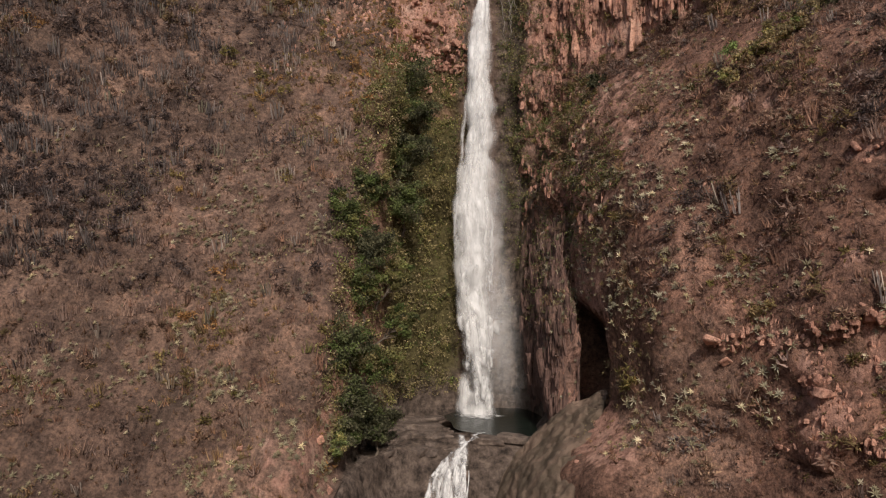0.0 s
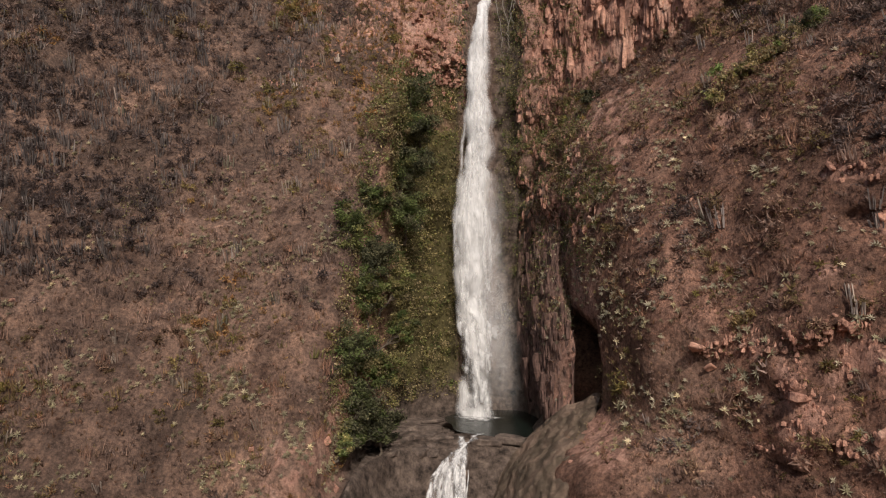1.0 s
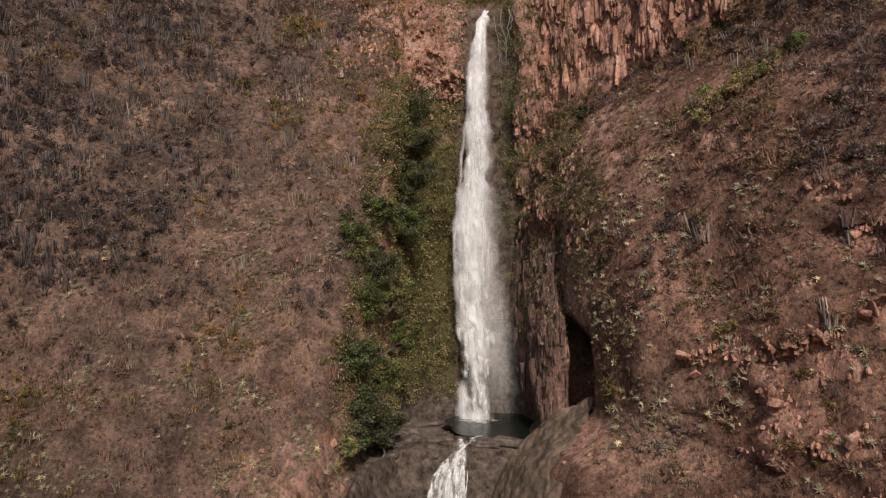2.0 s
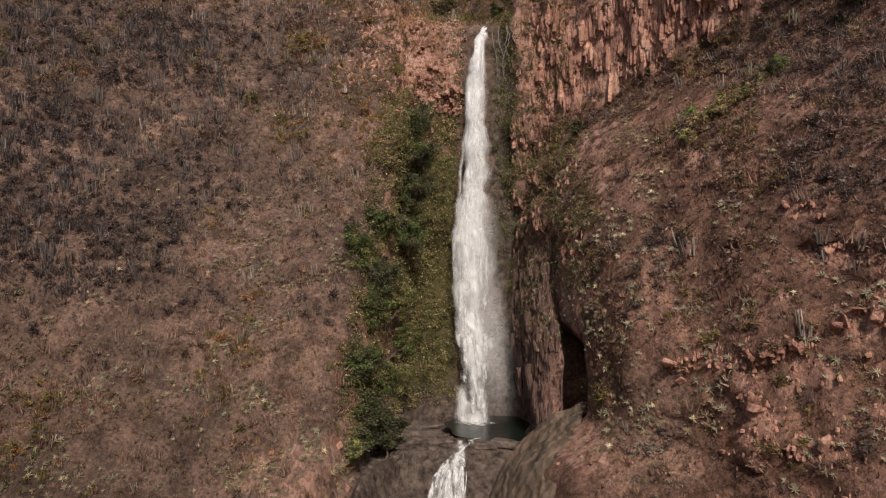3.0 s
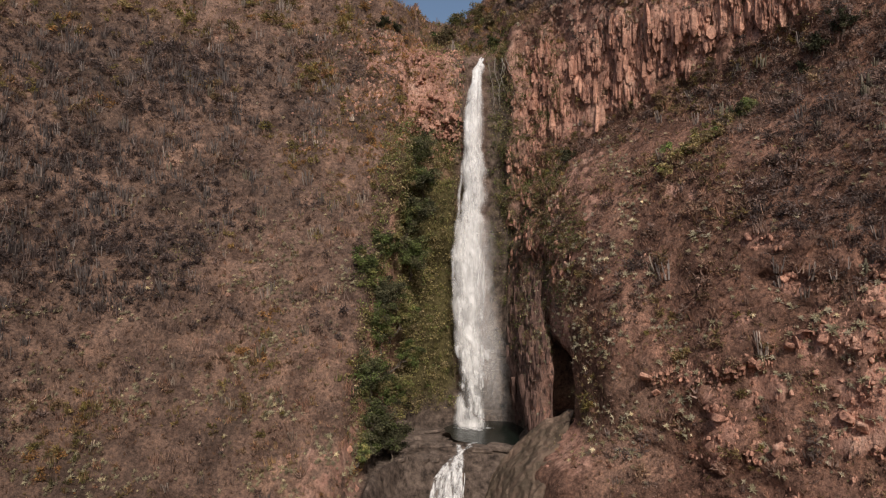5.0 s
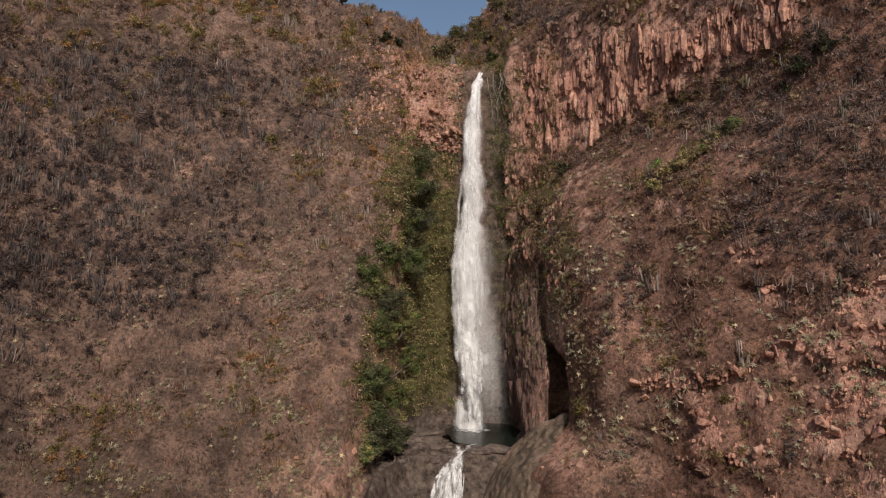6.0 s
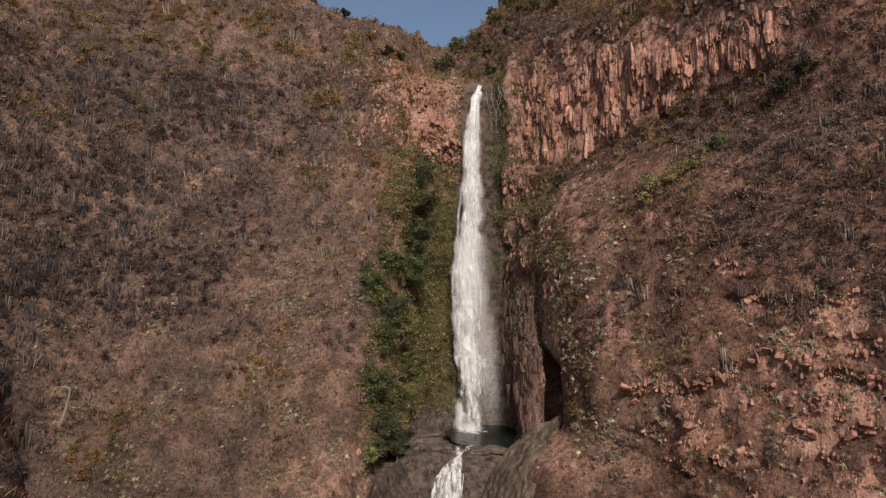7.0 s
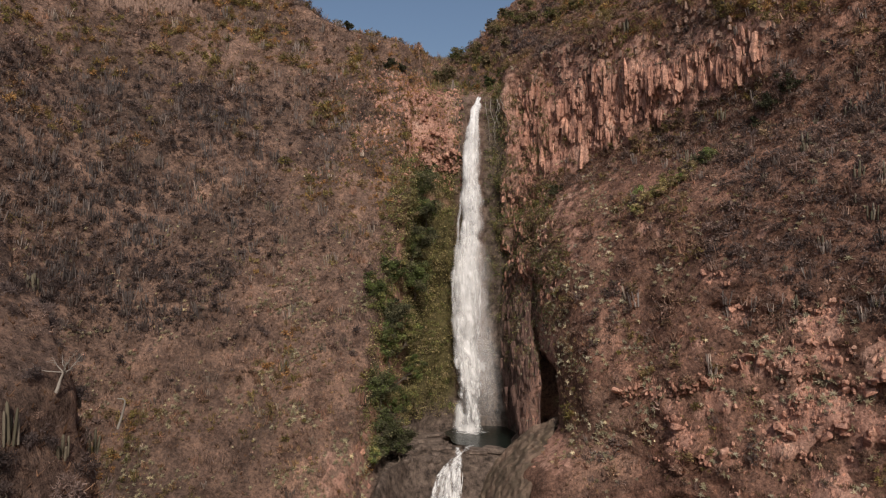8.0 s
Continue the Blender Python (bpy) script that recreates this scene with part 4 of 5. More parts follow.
def broken_rock(name, n, weight, wide, tall, label, shapes=PRISMS, lift=0.5, mat=COLUMN):
    """More broken columns and blocks of the same rock, too many to count."""
    spots, normals, _ = scatter(n, weight)
    w, h = RNG.uniform(*wide, (n, 1)), RNG.uniform(*tall, (n, 1))
    out = normals * np.array([1, 1, 0])
    me = joined(name, shapes, spots - out * w * 0.46 - np.array([0, 0, lift]) * h, np.concatenate([w, h], 1), RNG.random(n), mat, RNG.normal(0, 0.08, (n, 2)))
    tagged(new(name, me), label, "rocks", kind="stuff")


BAND = (WR0 > 0.5) * SEEN * STEEP * (XC > 15) * (XC < 52) * (YC > 70) * smooth(60, 65, V0) * (ZC < 82)
broken_rock("brow_rocks", 520, BAND, (0.3, 0.9), (0.4, 1.4), "crusted grey-brown rocks along the crag's brow", FLAKES, 0.45, CRUST_ROCK)
broken_rock("crag_columns", 3400, CRAG, (0.25, 0.8), (0.6, 2.8), "close-set broken columns of salmon volcanic rock", FLAKES, 0.5)
broken_rock("buttress_columns", 1500, BUTT, (0.2, 0.6), (0.9, 3.4), "thin dark reddish columns hanging beside the cave", FLAKES, 0.5, BUTT_ROCK)
RIB = SEEN * (XC > 12) * (XC < 20) * (ZC > 22) * (ZC < 62) * (YC > 90)
broken_rock("rib_rubble", 900, RIB, (0.25, 0.8), (0.4, 1.8), "broken brownish-pink rock of the rib beside the waterfall", FLAKES, 0.4)
OUTCROP = SEEN * np.exp(-((XC + 71) / 9) ** 2 - ((ZC - 91.0) / 2.2) ** 2)
broken_rock("upper_outcrop", 600, OUTCROP, (0.8, 1.9), (1.4, 4.0), "grey-brown broken rock outcrop high on the slope", FLAKES, 0.4, CRUST_ROCK)
LCRAG = (np.abs(NORMAL[..., 1]) > 0.4) * np.clip(BARE, 0.02, 1) * (XC > -30) * (XC < 3) * (ZC > 46) * (ZC < 76) * (YC < 132) * SEEN
pieces("rock", BLOCK_MESH, 150, LCRAG, (0.4, 1.2), (0.5, 1.5), 0.4, 0.5, rng)
broken_rock("crag_rubble", 1800, LCRAG, (0.25, 0.75), (0.3, 1.0), "rubbly pinkish rock of the crag beside the waterfall", FLAKES, 0.3)
LEDGE = BARE * (WR0 > 0.8) * (XC > 27) * (ZC < 31) * (ZC > -10) * SEEN * (YC > 40)


def beside(points, wide):
    """1 along a line through the points (x, z) on the slope, falling off on both sides."""
    best = np.full(XC.shape, 1e9)
    for (x0, z0), (x1, z1) in zip(points[:-1], points[1:]):
        t = np.clip(((XC - x0) * (x1 - x0) + (ZC - z0) * (z1 - z0)) / ((x1 - x0) ** 2 + (z1 - z0) ** 2), 0, 1)
        best = np.minimum(best, np.hypot(XC - x0 - t * (x1 - x0), ZC - z0 - t * (z1 - z0)))
    return np.exp(-(best / wide) ** 2)


STEPS = np.maximum(beside([(26, 11.5), (34, 13.5), (40, 18), (47, 26)], 1.0), beside([(35, 4), (42, 9), (49, 16)], 1.2)) * (WR0 > 0.8) * SEEN * (YC > 35)
LEDGE = LEDGE + 0.9 * STEPS
pieces("rock", BLOCK_MESH, 120, LEDGE, (0.45, 1.4), (0.4, 1.1), 0.54, 0.6, rng)
broken_rock("ledge_rubble", 2200, LEDGE, (0.2, 0.65), (0.3, 0.8), "broken pinkish rock ledges breaking through the slope", FLAKES, 0.35)
TOE = BARE * (WL0 > 0.4) * (ZC < 2) * (XC > -32) * SEEN
pieces("rock", BLOCK_MESH, 30, TOE, (0.5, 1.3), (0.5, 1.3), 0.2, 0.5, rng)

stones, nn, _ = scatter(800, (SEEN & ~CAVE & (V0 < 100)) * (0.25 + 2.2 * BARE) * (1 - 0.9 * SOAKED_SHADE))
size = RNG.uniform(0.15, 0.55, (len(stones), 1)) ** 1.0 * np.array([[1.0, 1.0]])
me = joined("loose_stones", BLOCKS, stones, size * 1.4, RNG.random(len(stones)), COLUMN)
tagged(new("loose_stones", me), "loose pinkish-brown stones strewn over the slopes", "stones", kind="stuff")

# dark water-worn slabs beside the pool and round the spill
m, nt, b = material("wet_rock", 0.72, 0.3)
pos = place(nt)
nt.links.new(ramp(nt, noise_node(nt, 0.9, 8, 0.65, pos), [(0.3, (0.05, 0.04, 0.034)), (0.5, (0.175, 0.132, 0.108)), (0.72, (0.36, 0.28, 0.225))]), b.inputs["Base Color"])
bump(nt, b, noise_node(nt, 1.8, 8, 0.7, pos), 1.0, 0.5)
WET_ROCK = m
WET_MESH = [mesh_of("rock", v, f, WET_ROCK) for v, f in BLOCKS]
SHELF = SEEN * (ZC < -2.2) * (ZC > -13) * (XC > -11) * (XC < 1) * (YC > 84) * (YC < 106)
pieces("rock", WET_MESH, 80, SHELF, (0.8, 2.4), (0.5, 1.1), 0.2, 0.15, rng)


m, nt, b = material("ramp_rock", 0.75, 0.25)
pos = place(nt)
nt.links.new(ramp(nt, noise_node(nt, 0.25, 10, 0.6, pos), [(0.3, (0.06, 0.046, 0.034)), (0.46, (0.15, 0.112, 0.08)), (0.6, (0.27, 0.19, 0.14)), (0.72, (0.4, 0.28, 0.21))]), b.inputs["Base Color"])
bump(nt, b, noise_node(nt, 1.5, 9, 0.7, pos), 1.0, 0.5)
RAMP_ROCK = m


def slab(x, y, z, w, d, h, turn, seed, sub=3, rough=0.16, grain=0.8):
    bm = bmesh.new()
    bmesh.ops.create_icosphere(bm, subdivisions=sub, radius=1.0)
    pts = np.array([v.co[:] for v in bm.verts])
    bump_out = 1 + rough * fbm(pts + seed * 3.7, grain, 5, seed)
    for v, k in zip(bm.verts, bump_out):
        c = v.co
        c.x, c.y, c.z = [math.copysign(abs(q) ** 0.4, q) for q in c]
        c *= k
    bmesh.ops.scale(bm, vec=(w / 2, d / 2, h / 2), verts=bm.verts)
    me = bpy.data.meshes.new("rock_slab")
    bm.to_mesh(me)
    bm.free()
    for p in me.polygons:
        p.use_smooth = True
    me.materials.append(WET_ROCK)
    ob = new("rock_slab", me)
    ob.matrix_basis = pose(x, y, z, seed % 3 * 3 - 3, seed % 5 * 2 - 4, turn)
    return tagged(ob, "dark smooth water-worn rock slab beside the pool", "rock", "slabs round the pool")


for k, (x, y, z, w, d, h, turn) in enumerate([
    (-7.5, 96, -4.2, 5.4, 3.6, 0.9, 20), (-3.8, 97.8, -4.1, 5.0, 2.6, 0.8, -15), (-6.6, 101, -4.0, 5.6, 3.4, 0.9, 30), (-2.6, 101.5, -4.0, 4.4, 2.4, 0.9, 10),
    (-4.8, 94.0, -5.0, 5.4, 3.0, 1.2, -20), (-7.8, 92.6, -5.6, 4.4, 3.0, 1.2, 8), (-2.4, 105.2, -3.7, 4.0, 2.2, 0.7, 20), (-5.2, 104.6, -3.7, 3.6, 2.4, 0.8, -10),
    (5.4, 96.2, -4.35, 4.6, 2.6, 1.0, -6), (9.4, 96.4, -4.3, 5.0, 2.8, 1.1, -14), (13.0, 95.0, -4.0, 4.2, 4.0, 1.4, -30), (-1.0, 97.2, -4.3, 2.6, 2.0, 0.9, 25),
]):
    slab(x, y, z, w, d, h, turn, k)

def rock_ramp():
    """The long water-worn flank beside the spill: a thick wrinkled shell that dips from the cave's mouth to the foot of the cascade."""
    edge = np.array([(13.2, 97.5, -3.2), (10.4, 95.6, -4.7), (7.2, 92.4, -8.0), (4.6, 89, -14), (3.4, 86, -24)])
    bank = np.array([(19.6, 89.0, 3.2), (17.8, 84.0, 0.4), (14.6, 78.0, -2.2), (12.6, 74.0, -7.0), (10.5, 70, -22)])
    n, m = 90, 60
    u, w = np.linspace(0, 4, n), np.linspace(0, 1, m)[None, :, None]
    le, ri = (np.stack([np.interp(u, np.arange(5), q[:, a]) for a in range(3)], -1)[:, None] for q in (edge, bank))
    p = le + (ri - le) * w + np.sin(w * math.pi) ** 0.8 * np.array([-0.5, -1.6, 1.3])
    q = p.reshape(-1, 3)
    grain = q @ np.array([[0.75, -0.2, 0.5], [0.2, 1, 0], [-0.2, 0, 0.9]])
    d = 0.9 * fbm(q, 4.5, 2, 301) + 0.75 * (0.4 - np.abs(fbm(grain * np.array([1, 0.5, 0.25]), 1.5, 3, 305))) + 0.3 * fbm(q, 0.7, 2, 309)
    q = q + d[:, None] * np.array([-0.3, -0.75, 0.6])
    under = q + np.array([1.0, 3.0, -3.0])
    i, k = np.meshgrid(np.arange(n - 1), np.arange(m - 1), indexing='ij')
    f = np.stack([i * m + k, i * m + k + 1, (i + 1) * m + k + 1, (i + 1) * m + k], -1).reshape(-1, 4)
    rim = np.concatenate([np.arange(m), np.arange(2, n) * m - 1 + 0, np.arange(n * m - 1, (n - 1) * m - 1, -1), np.arange(n - 2, -1, -1) * m])
    skirt = np.stack([rim[:-1], rim[1:], rim[1:] + n * m, rim[:-1] + n * m], -1)
    me = mesh_of("rock_ramp", np.concatenate([q, under]), np.concatenate([f, f[:, ::-1] + n * m, skirt]), RAMP_ROCK, shade=True)
    tagged(new("rock_ramp", me), "long grey-brown wrinkled rock ramp beside the spill", "rock")


rock_ramp()

# ---------------------------------------------------------------- scrub, grass and hanging vines
TR = np.random.default_rng(21)
TWIGGY = [blades(28, 0.7, (0.3, 1.5), 0.06, TR, 0.45, 0.1, 0.35) for k in range(9)]
UPRIGHT = [blades(16, 1.0, (1.0, 1.55), 0.05, TR, 0.0, 0.0, 0.06) for k in range(9)]
LOW = [blades(14, 0.8, (0.35, 1.5), 0.08, TR, 0.35, 0.05, 0.3) for k in range(9)]
FINE = [blades(150, 0.36, (0.0, 1.5), 0.02, TR, 0.8, 0.05, 0.8) for k in range(4)]
TUFT = [blades(6, 0.9, (0.5, 1.45), 0.07, TR, 0.0, 0.0) for k in range(5)]
for v, f in UPRIGHT:
    v[:, :2] += np.repeat(TR.normal(0, 0.28, (16, 2)), 3, 0)
STEMS = [stem_cluster(TR, 8 + k % 5) for k in range(8)]
SPUR = (YC < 12) & (XC < 0) & (XC > -30) & (YC > -26) & (ZC > 15)
FAR = SLOPE & (YC > 40) & ~CAVE & ~((XC > 2) & (XC < 17) & (ZC < -1.5) & (YC > 68))

ragged = 9 * CLUMP2 + 6 * CLUMP
GREY = smooth(-32, -52, XC + ragged) * smooth(6, 20, ZC + ragged) * smooth(82, 60, ZC + ragged)
DARK = smooth(32, 43, XC + 0.6 * ragged) * smooth(18, 33, ZC + 0.6 * ragged) * (YC > 40)
RIGHT = smooth(12, 17, XC)
tone_field = np.clip(0.37 + 0.16 * CLUMP2 + 0.18 * CLUMP + 0.14 * CLUMP3, 0.04, 0.66) * (1 - RIGHT) + np.clip(0.46 + 0.1 * CLUMP2 + 0.12 * CLUMP + 0.1 * CLUMP3, 0.3, 0.66) * RIGHT
HUE = fbm(flat, 9, 2, 120).reshape(NC, NV)[:-1, :-1]
hue_left = np.clip(0.46 + 0.2 * smooth(54, 74, ZC) * (XC < -18) + 1.0 * HUE + 0.3 * CLUMP2 - 0.2 * CLUMP, 0.0, 1.0) * (1 - 0.5 * GREY)
tone_field = tone_field * (1 - 0.65 * (1 - RIGHT)) + 0.65 * (1 - RIGHT) * np.interp(hue_left, [0, 0.25, 0.5, 0.72, 0.86], [0.0, 0.2, 0.42, 0.78, 0.88])
tone_field = tone_field + np.where((XC > -22) & (XC < 14), 0.06, 0) - 0.24 * GREY
band = np.exp(-((XC - 36) / 6) ** 2 - ((ZC - 42) / 5) ** 2)
tone_field = np.clip(tone_field + 0.3 * band - 0.3 * SPUR - 0.18 * DARK + 0.12 * ((ZC > 69) & (XC > 3)), 0, 1)


def scrub(name, templates, n, weight, wide, label, spread=0.1, mat=SCRUB, flat_to=0.75, category="scrub"):
    spots, normals, cell = scatter(n, weight)
    s = RNG.uniform(*wide, (n, 1)) * RNG.uniform(0.7, 1.15, (n, 1))
    tones = np.clip(tone_field[cell] + RNG.normal(0, spread, n), 0, 1)
    me = joined(name, templates, spots, np.concatenate([s, s * RNG.uniform(flat_to, flat_to + 0.5, (n, 1))], 1), tones, mat, normals[:, :2] * 0.35)
    return tagged(new(name, me), label, category, kind="stuff")


thick = np.clip(0.5 + 0.9 * CLUMP + 0.5 * CLUMP2 + 1.0 * CLUMP3 + 0.25 * RIGHT + 0.9 * GREY + 1.8 * DARK + 1.5 * ((ZC > 69) & (XC > 1) & (YC > 110)), 0.12, 2.6) * (1 - 0.7 * BARE) * (1 - 0.9 * SOAKED_SHADE)
scrub("dry_scrub", TWIGGY, 3800, FAR * thick, (0.6, 1.6), "leafless grey-brown thorn scrub covering the canyon slopes", 0.12)


def bushes(name, n, weight, wide, tones, label, per=80, mat=SHRUB, clumps=4, fine=1.0):
    """Bushes of a few clumps each, so that their outline is uneven; from every clump crowded twigs and narrow leaves stick out."""
    spots, normals, cell = scatter(n, weight)
    size = RNG.uniform(*wide, n) * RNG.uniform(0.7, 1.15, n)
    m = n * per
    s = np.repeat(size, per)[:, None]
    hearts = RNG.normal(0, 1, (n, clumps, 3)) * np.array([0.25, 0.25, 0.13]) * (0.3 if clumps == 1 else 1)
    which = RNG.integers(0, clumps, (n, per))
    heart = np.take_along_axis(hearts, which[..., None], 1).reshape(m, 3)
    d = RNG.normal(0, 1, (m, 3)) + np.array([0, -0.15, 0.55])
    d /= np.linalg.norm(d, axis=1)[:, None]
    root = spots + normals * size[:, None] * 0.1 + np.array([0, 0, 0.15]) * size[:, None]
    c = np.repeat(root, per, 0) + heart * s + d * s * RNG.uniform(0.02, 0.26, (m, 1))
    run = d + RNG.normal(0, 0.55, (m, 3))
    run /= np.linalg.norm(run, axis=1)[:, None]
    side = np.cross(run, RNG.normal(0, 1, (m, 3)))
    side *= fine * (0.02 + 0.034 * s) * RNG.uniform(0.6, 1.4, (m, 1)) / np.linalg.norm(side, axis=1)[:, None]
    tip = c + run * fine ** 0.4 * (0.08 + 0.2 * s) * RNG.uniform(0.6, 1.3, (m, 1))
    pts = np.stack([c - side, c + side, tip], 1).reshape(-1, 3)
    tone = np.clip(tones[cell] + RNG.normal(0, 0.13, n), 0, 1)
    vigour = RNG.uniform(0.55, 1.45, n)
    me = mesh_of(name, pts, np.arange(3 * m).reshape(-1, 3), mat, {"tone": np.repeat(tone, per * 3), "vigour": np.repeat(vigour, per * 3)})
    tagged(new(name, me), label, "scrub", kind="stuff")


hue_right = np.clip(0.47 + 0.35 * HUE + 0.1 * CLUMP3 + 0.35 * band, 0.1, 0.85) * (1 - 0.5 * DARK)
hue = hue_left * (1 - RIGHT) + hue_right * RIGHT
pale = np.exp(-((XC + 20) / 11) ** 2 - ((ZC - 4) / 15) ** 2)
lumpy = np.clip(0.2 + 1.4 * CLUMP3 + 1.3 * CLUMP + 0.9 * GREY + 1.8 * DARK - 0.3 * pale, 0.04, 3.2) * (1 - 0.75 * BARE) * (1 - 0.9 * SOAKED_SHADE) * (ZC > -6)
rib = smooth(13, 14.5, XC) * smooth(22, 19, XC) * smooth(20, 26, ZC) * smooth(52, 44, ZC) * (YC > 78)
lumpy = lumpy + 0.9 * rib + 1.3 * smooth(64, 68, ZC) * (XC > 12) * (YC > 80)
lumpy = lumpy * (1 - 0.7 * smooth(17, 19, XC) * smooth(30, 25, XC) * smooth(24, 16, ZC))
hue = hue * (1 - 0.5 * rib) + 0.38 * rib
hue = np.where((ZC > 65) & (XC > 12), np.clip(0.42 + 0.6 * HUE, 0.1, 0.86), hue)
bushes("thickets", 8000, FAR * (0.4 + lumpy) * (1 + 0.5 * (XC < -15) * (ZC > 15) + 0.9 * DARK + 0.8 * GREY + 0.45 * RIGHT + 1.2 * (XC < -12) * smooth(48, 64, ZC)) * (1 - 0.6 * pale) * (1 - 0.7 * BARE) * (1 - 0.9 * SOAKED_SHADE), (0.9, 2.6), hue, "rounded dry thickets of purple-grey, olive and reddish-brown twigs")
UPPER = FAR * (XC < -16) * smooth(46, 60, ZC + 5 * CLUMP) * np.clip(0.1 + 1.6 * CLUMP3 + 0.8 * HUE, 0.02, 2)
bushes("upper_thickets", 420, UPPER, (1.6, 3.2), np.clip(0.72 + 0.3 * HUE, 0.3, 0.9), "broad dull olive bushes high on the slope", 110, SHRUB, 5)
bushes("low_thickets", 17000, FAR * (0.9 + 0.3 * lumpy) * (1 - 0.3 * BARE) * (1 + 0.85 * RIGHT + 1.0 * DARK + 0.5 * (XC < -12) * smooth(48, 64, ZC)) * (1 - 0.9 * SOAKED_SHADE), (0.45, 1.0), hue, "low dry bushes between the thickets", 21, SHRUB, 2)
BROW = (WR0 > 0.5) * SEEN * (XC > 13) * (XC < 60) * (YC > 66) * smooth(60, 66, ZC - 0.12 * (XC - 20)) * (ZC < 92)
bushes("brow_scrub", 1300, BROW * (0.5 + np.clip(1.5 * CLUMP3, 0, 1.5)), (0.7, 2.0), np.clip(0.5 + 0.7 * HUE, 0.05, 0.86), "dark olive and brown scrub overhanging the crag's brow", 70, SHRUB, 4)
bushes("rib_tufts", 420, RIB, (0.6, 1.6), np.clip(0.5 + 0.5 * HUE, 0.1, 0.86), "brown and olive tufts on the broken rib", 60, SHRUB, 3)
bushes("crag_tufts", 1500, SEEN * (XC > -32) * (XC < 2) * (ZC > 44) * (ZC < 78) * (YC > 84) * (YC < 132) * (1 - SOAKED_SHADE), (0.5, 1.2), hue, "grey-olive tufts between the stones of the crag", 34, SHRUB, 2)
scrub("upright_scrub", UPRIGHT, 4500, FAR * (0.2 + thick) * np.where(XC < 0, 1.0, 0.15) * (ZC > -4), (0.7, 1.5), "upright pale leafless stems of dry shrubs", 0.1, SCRUB, 1.0)
stand = np.clip(0.15 + 1.5 * fbm(flat, 5, 2, 140).reshape(NC, NV)[:-1, :-1] + 0.9 * GREY, 0.02, 2.2)
stand = stand * np.where(XC < 0, smooth(-8, -20, XC) * (0.12 + smooth(12, 34, ZC + 0.25 * (-40 - XC))) * (1 - 0.55 * smooth(58, 74, ZC)), 0.08 + 1.0 * smooth(34, 46, XC) * smooth(18, 34, ZC)) * (1 - 0.8 * BARE)
scrub("stem_thickets", STEMS, 2100, FAR * stand * (1 - SOAKED_SHADE), (0.7, 1.25), "clustered grey upright stems of small columnar cacti", 0.12, STEM, 1.0)
scrub("low_scrub", LOW, 7000, FAR * (0.5 + 0.5 * thick) * (1 - 0.5 * BARE) * (1 + 0.9 * RIGHT), (0.3, 0.9), "low reddish-brown dry undergrowth between the shrubs", 0.16)
scrub("dry_grass", TUFT, 19000, FAR * (1 - 0.7 * BARE), (0.4, 0.9), "pale dry grass tufts on reddish soil", 0.3, GRASS, 0.8, "grass")
olive = np.clip(CLUMP3 + 0.6 * CLUMP - 0.25, 0, 1) * (0.35 + 1.6 * np.exp(-((XC + 17) / 6) ** 2 - ((ZC - 33) / 22) ** 2) + 1.2 * band) * (1 - GREY)
n = 900
spots, normals, cell = scatter(n, FAR * olive * (1 - SOAKED_SHADE) * (YC < 130))
v, f = leaves(spots + [0, 0, 0.4], RNG.uniform(0.8, 1.9, n), 24, 0.13, RNG)
me = mesh_of("olive_shrubs", v, f, LEAF, {"tone": np.repeat(np.clip(RNG.normal(0.86, 0.07, n), 0, 1), 24 * 4)})
tagged(new("olive_shrubs", me), "low olive-leaved shrubs scattered among the dry scrub", "shrubs", kind="stuff")
scrub("near_scrub", FINE, 480, SPUR * SEEN, (0.45, 1.1), "bare grey twigs of thorn scrub on the rocky spur", 0.15)
bushes("spur_thickets", 170, SPUR * SEEN, (0.5, 1.5), np.clip(0.12 + 0.4 * HUE, 0, 0.7), "tangled purple-grey thorn bushes on the rocky spur", 560, SHRUB, 6, 0.3)
scrub("spur_grass", TUFT, 2500, SPUR * SEEN, (0.2, 0.5), "dry grass on the rocky spur", 0.3, GRASS, 0.8, "grass")
damp_w = SEEN * np.clip(DAMP_SHADE + 1.6 * ((WC0 > 0.02) & (WC0 < 0.98) & (WL0 > 0) & (ZC < 52)), 0, 1) * (XC < 3) * (XC > -17) * (ZC > -1.5) * (YC > 84)
n = 2300
spots, normals, cell = scatter(n, damp_w)
c = spots + normals * 0.25
v, f = leaves(c, np.full(n, 0.9), 26, 0.17, RNG)
me = mesh_of("hanging_vines", v, f, LEAF, {"tone": np.repeat(np.clip(RNG.normal(0.86, 0.15, n), 0, 1), 26 * 4), "vigour": np.repeat(RNG.uniform(0.65, 1.75, n), 26 * 4)})
tagged(new("hanging_vines", me), "green-brown vines and ferns hanging on the damp rock wall", "vines", kind="stuff")
FOOT = (WR0 > 0.5) * SEEN * (XC > 15) * (XC < 52) * (YC > 60) * np.exp(-((V0 - 0.45 * (XC - 20) - 45.5) / 2.4) ** 2)
bushes("crag_foot_scrub", 420, FOOT, (0.7, 1.8), np.clip(0.5 + 0.5 * HUE, 0.1, 0.86), "brown scrub crowding the foot of the crag", 64, SHRUB, 3)
right_damp = SEEN * ~CAVE * (WL0 < 0.05) * (YC > 88) * (XC > 8) * (XC < 21) * (ZC > 9) * (ZC < 70) * np.clip(0.25 + 1.4 * CLUMP3 + 0.5 * smooth(20, 34, ZC) + 0.6 * (XC < 13) * (ZC > 20), 0.03, 2) * (1 - 0.6 * (ZC < 18))
n = 1900
spots, normals, cell = scatter(n, right_damp)
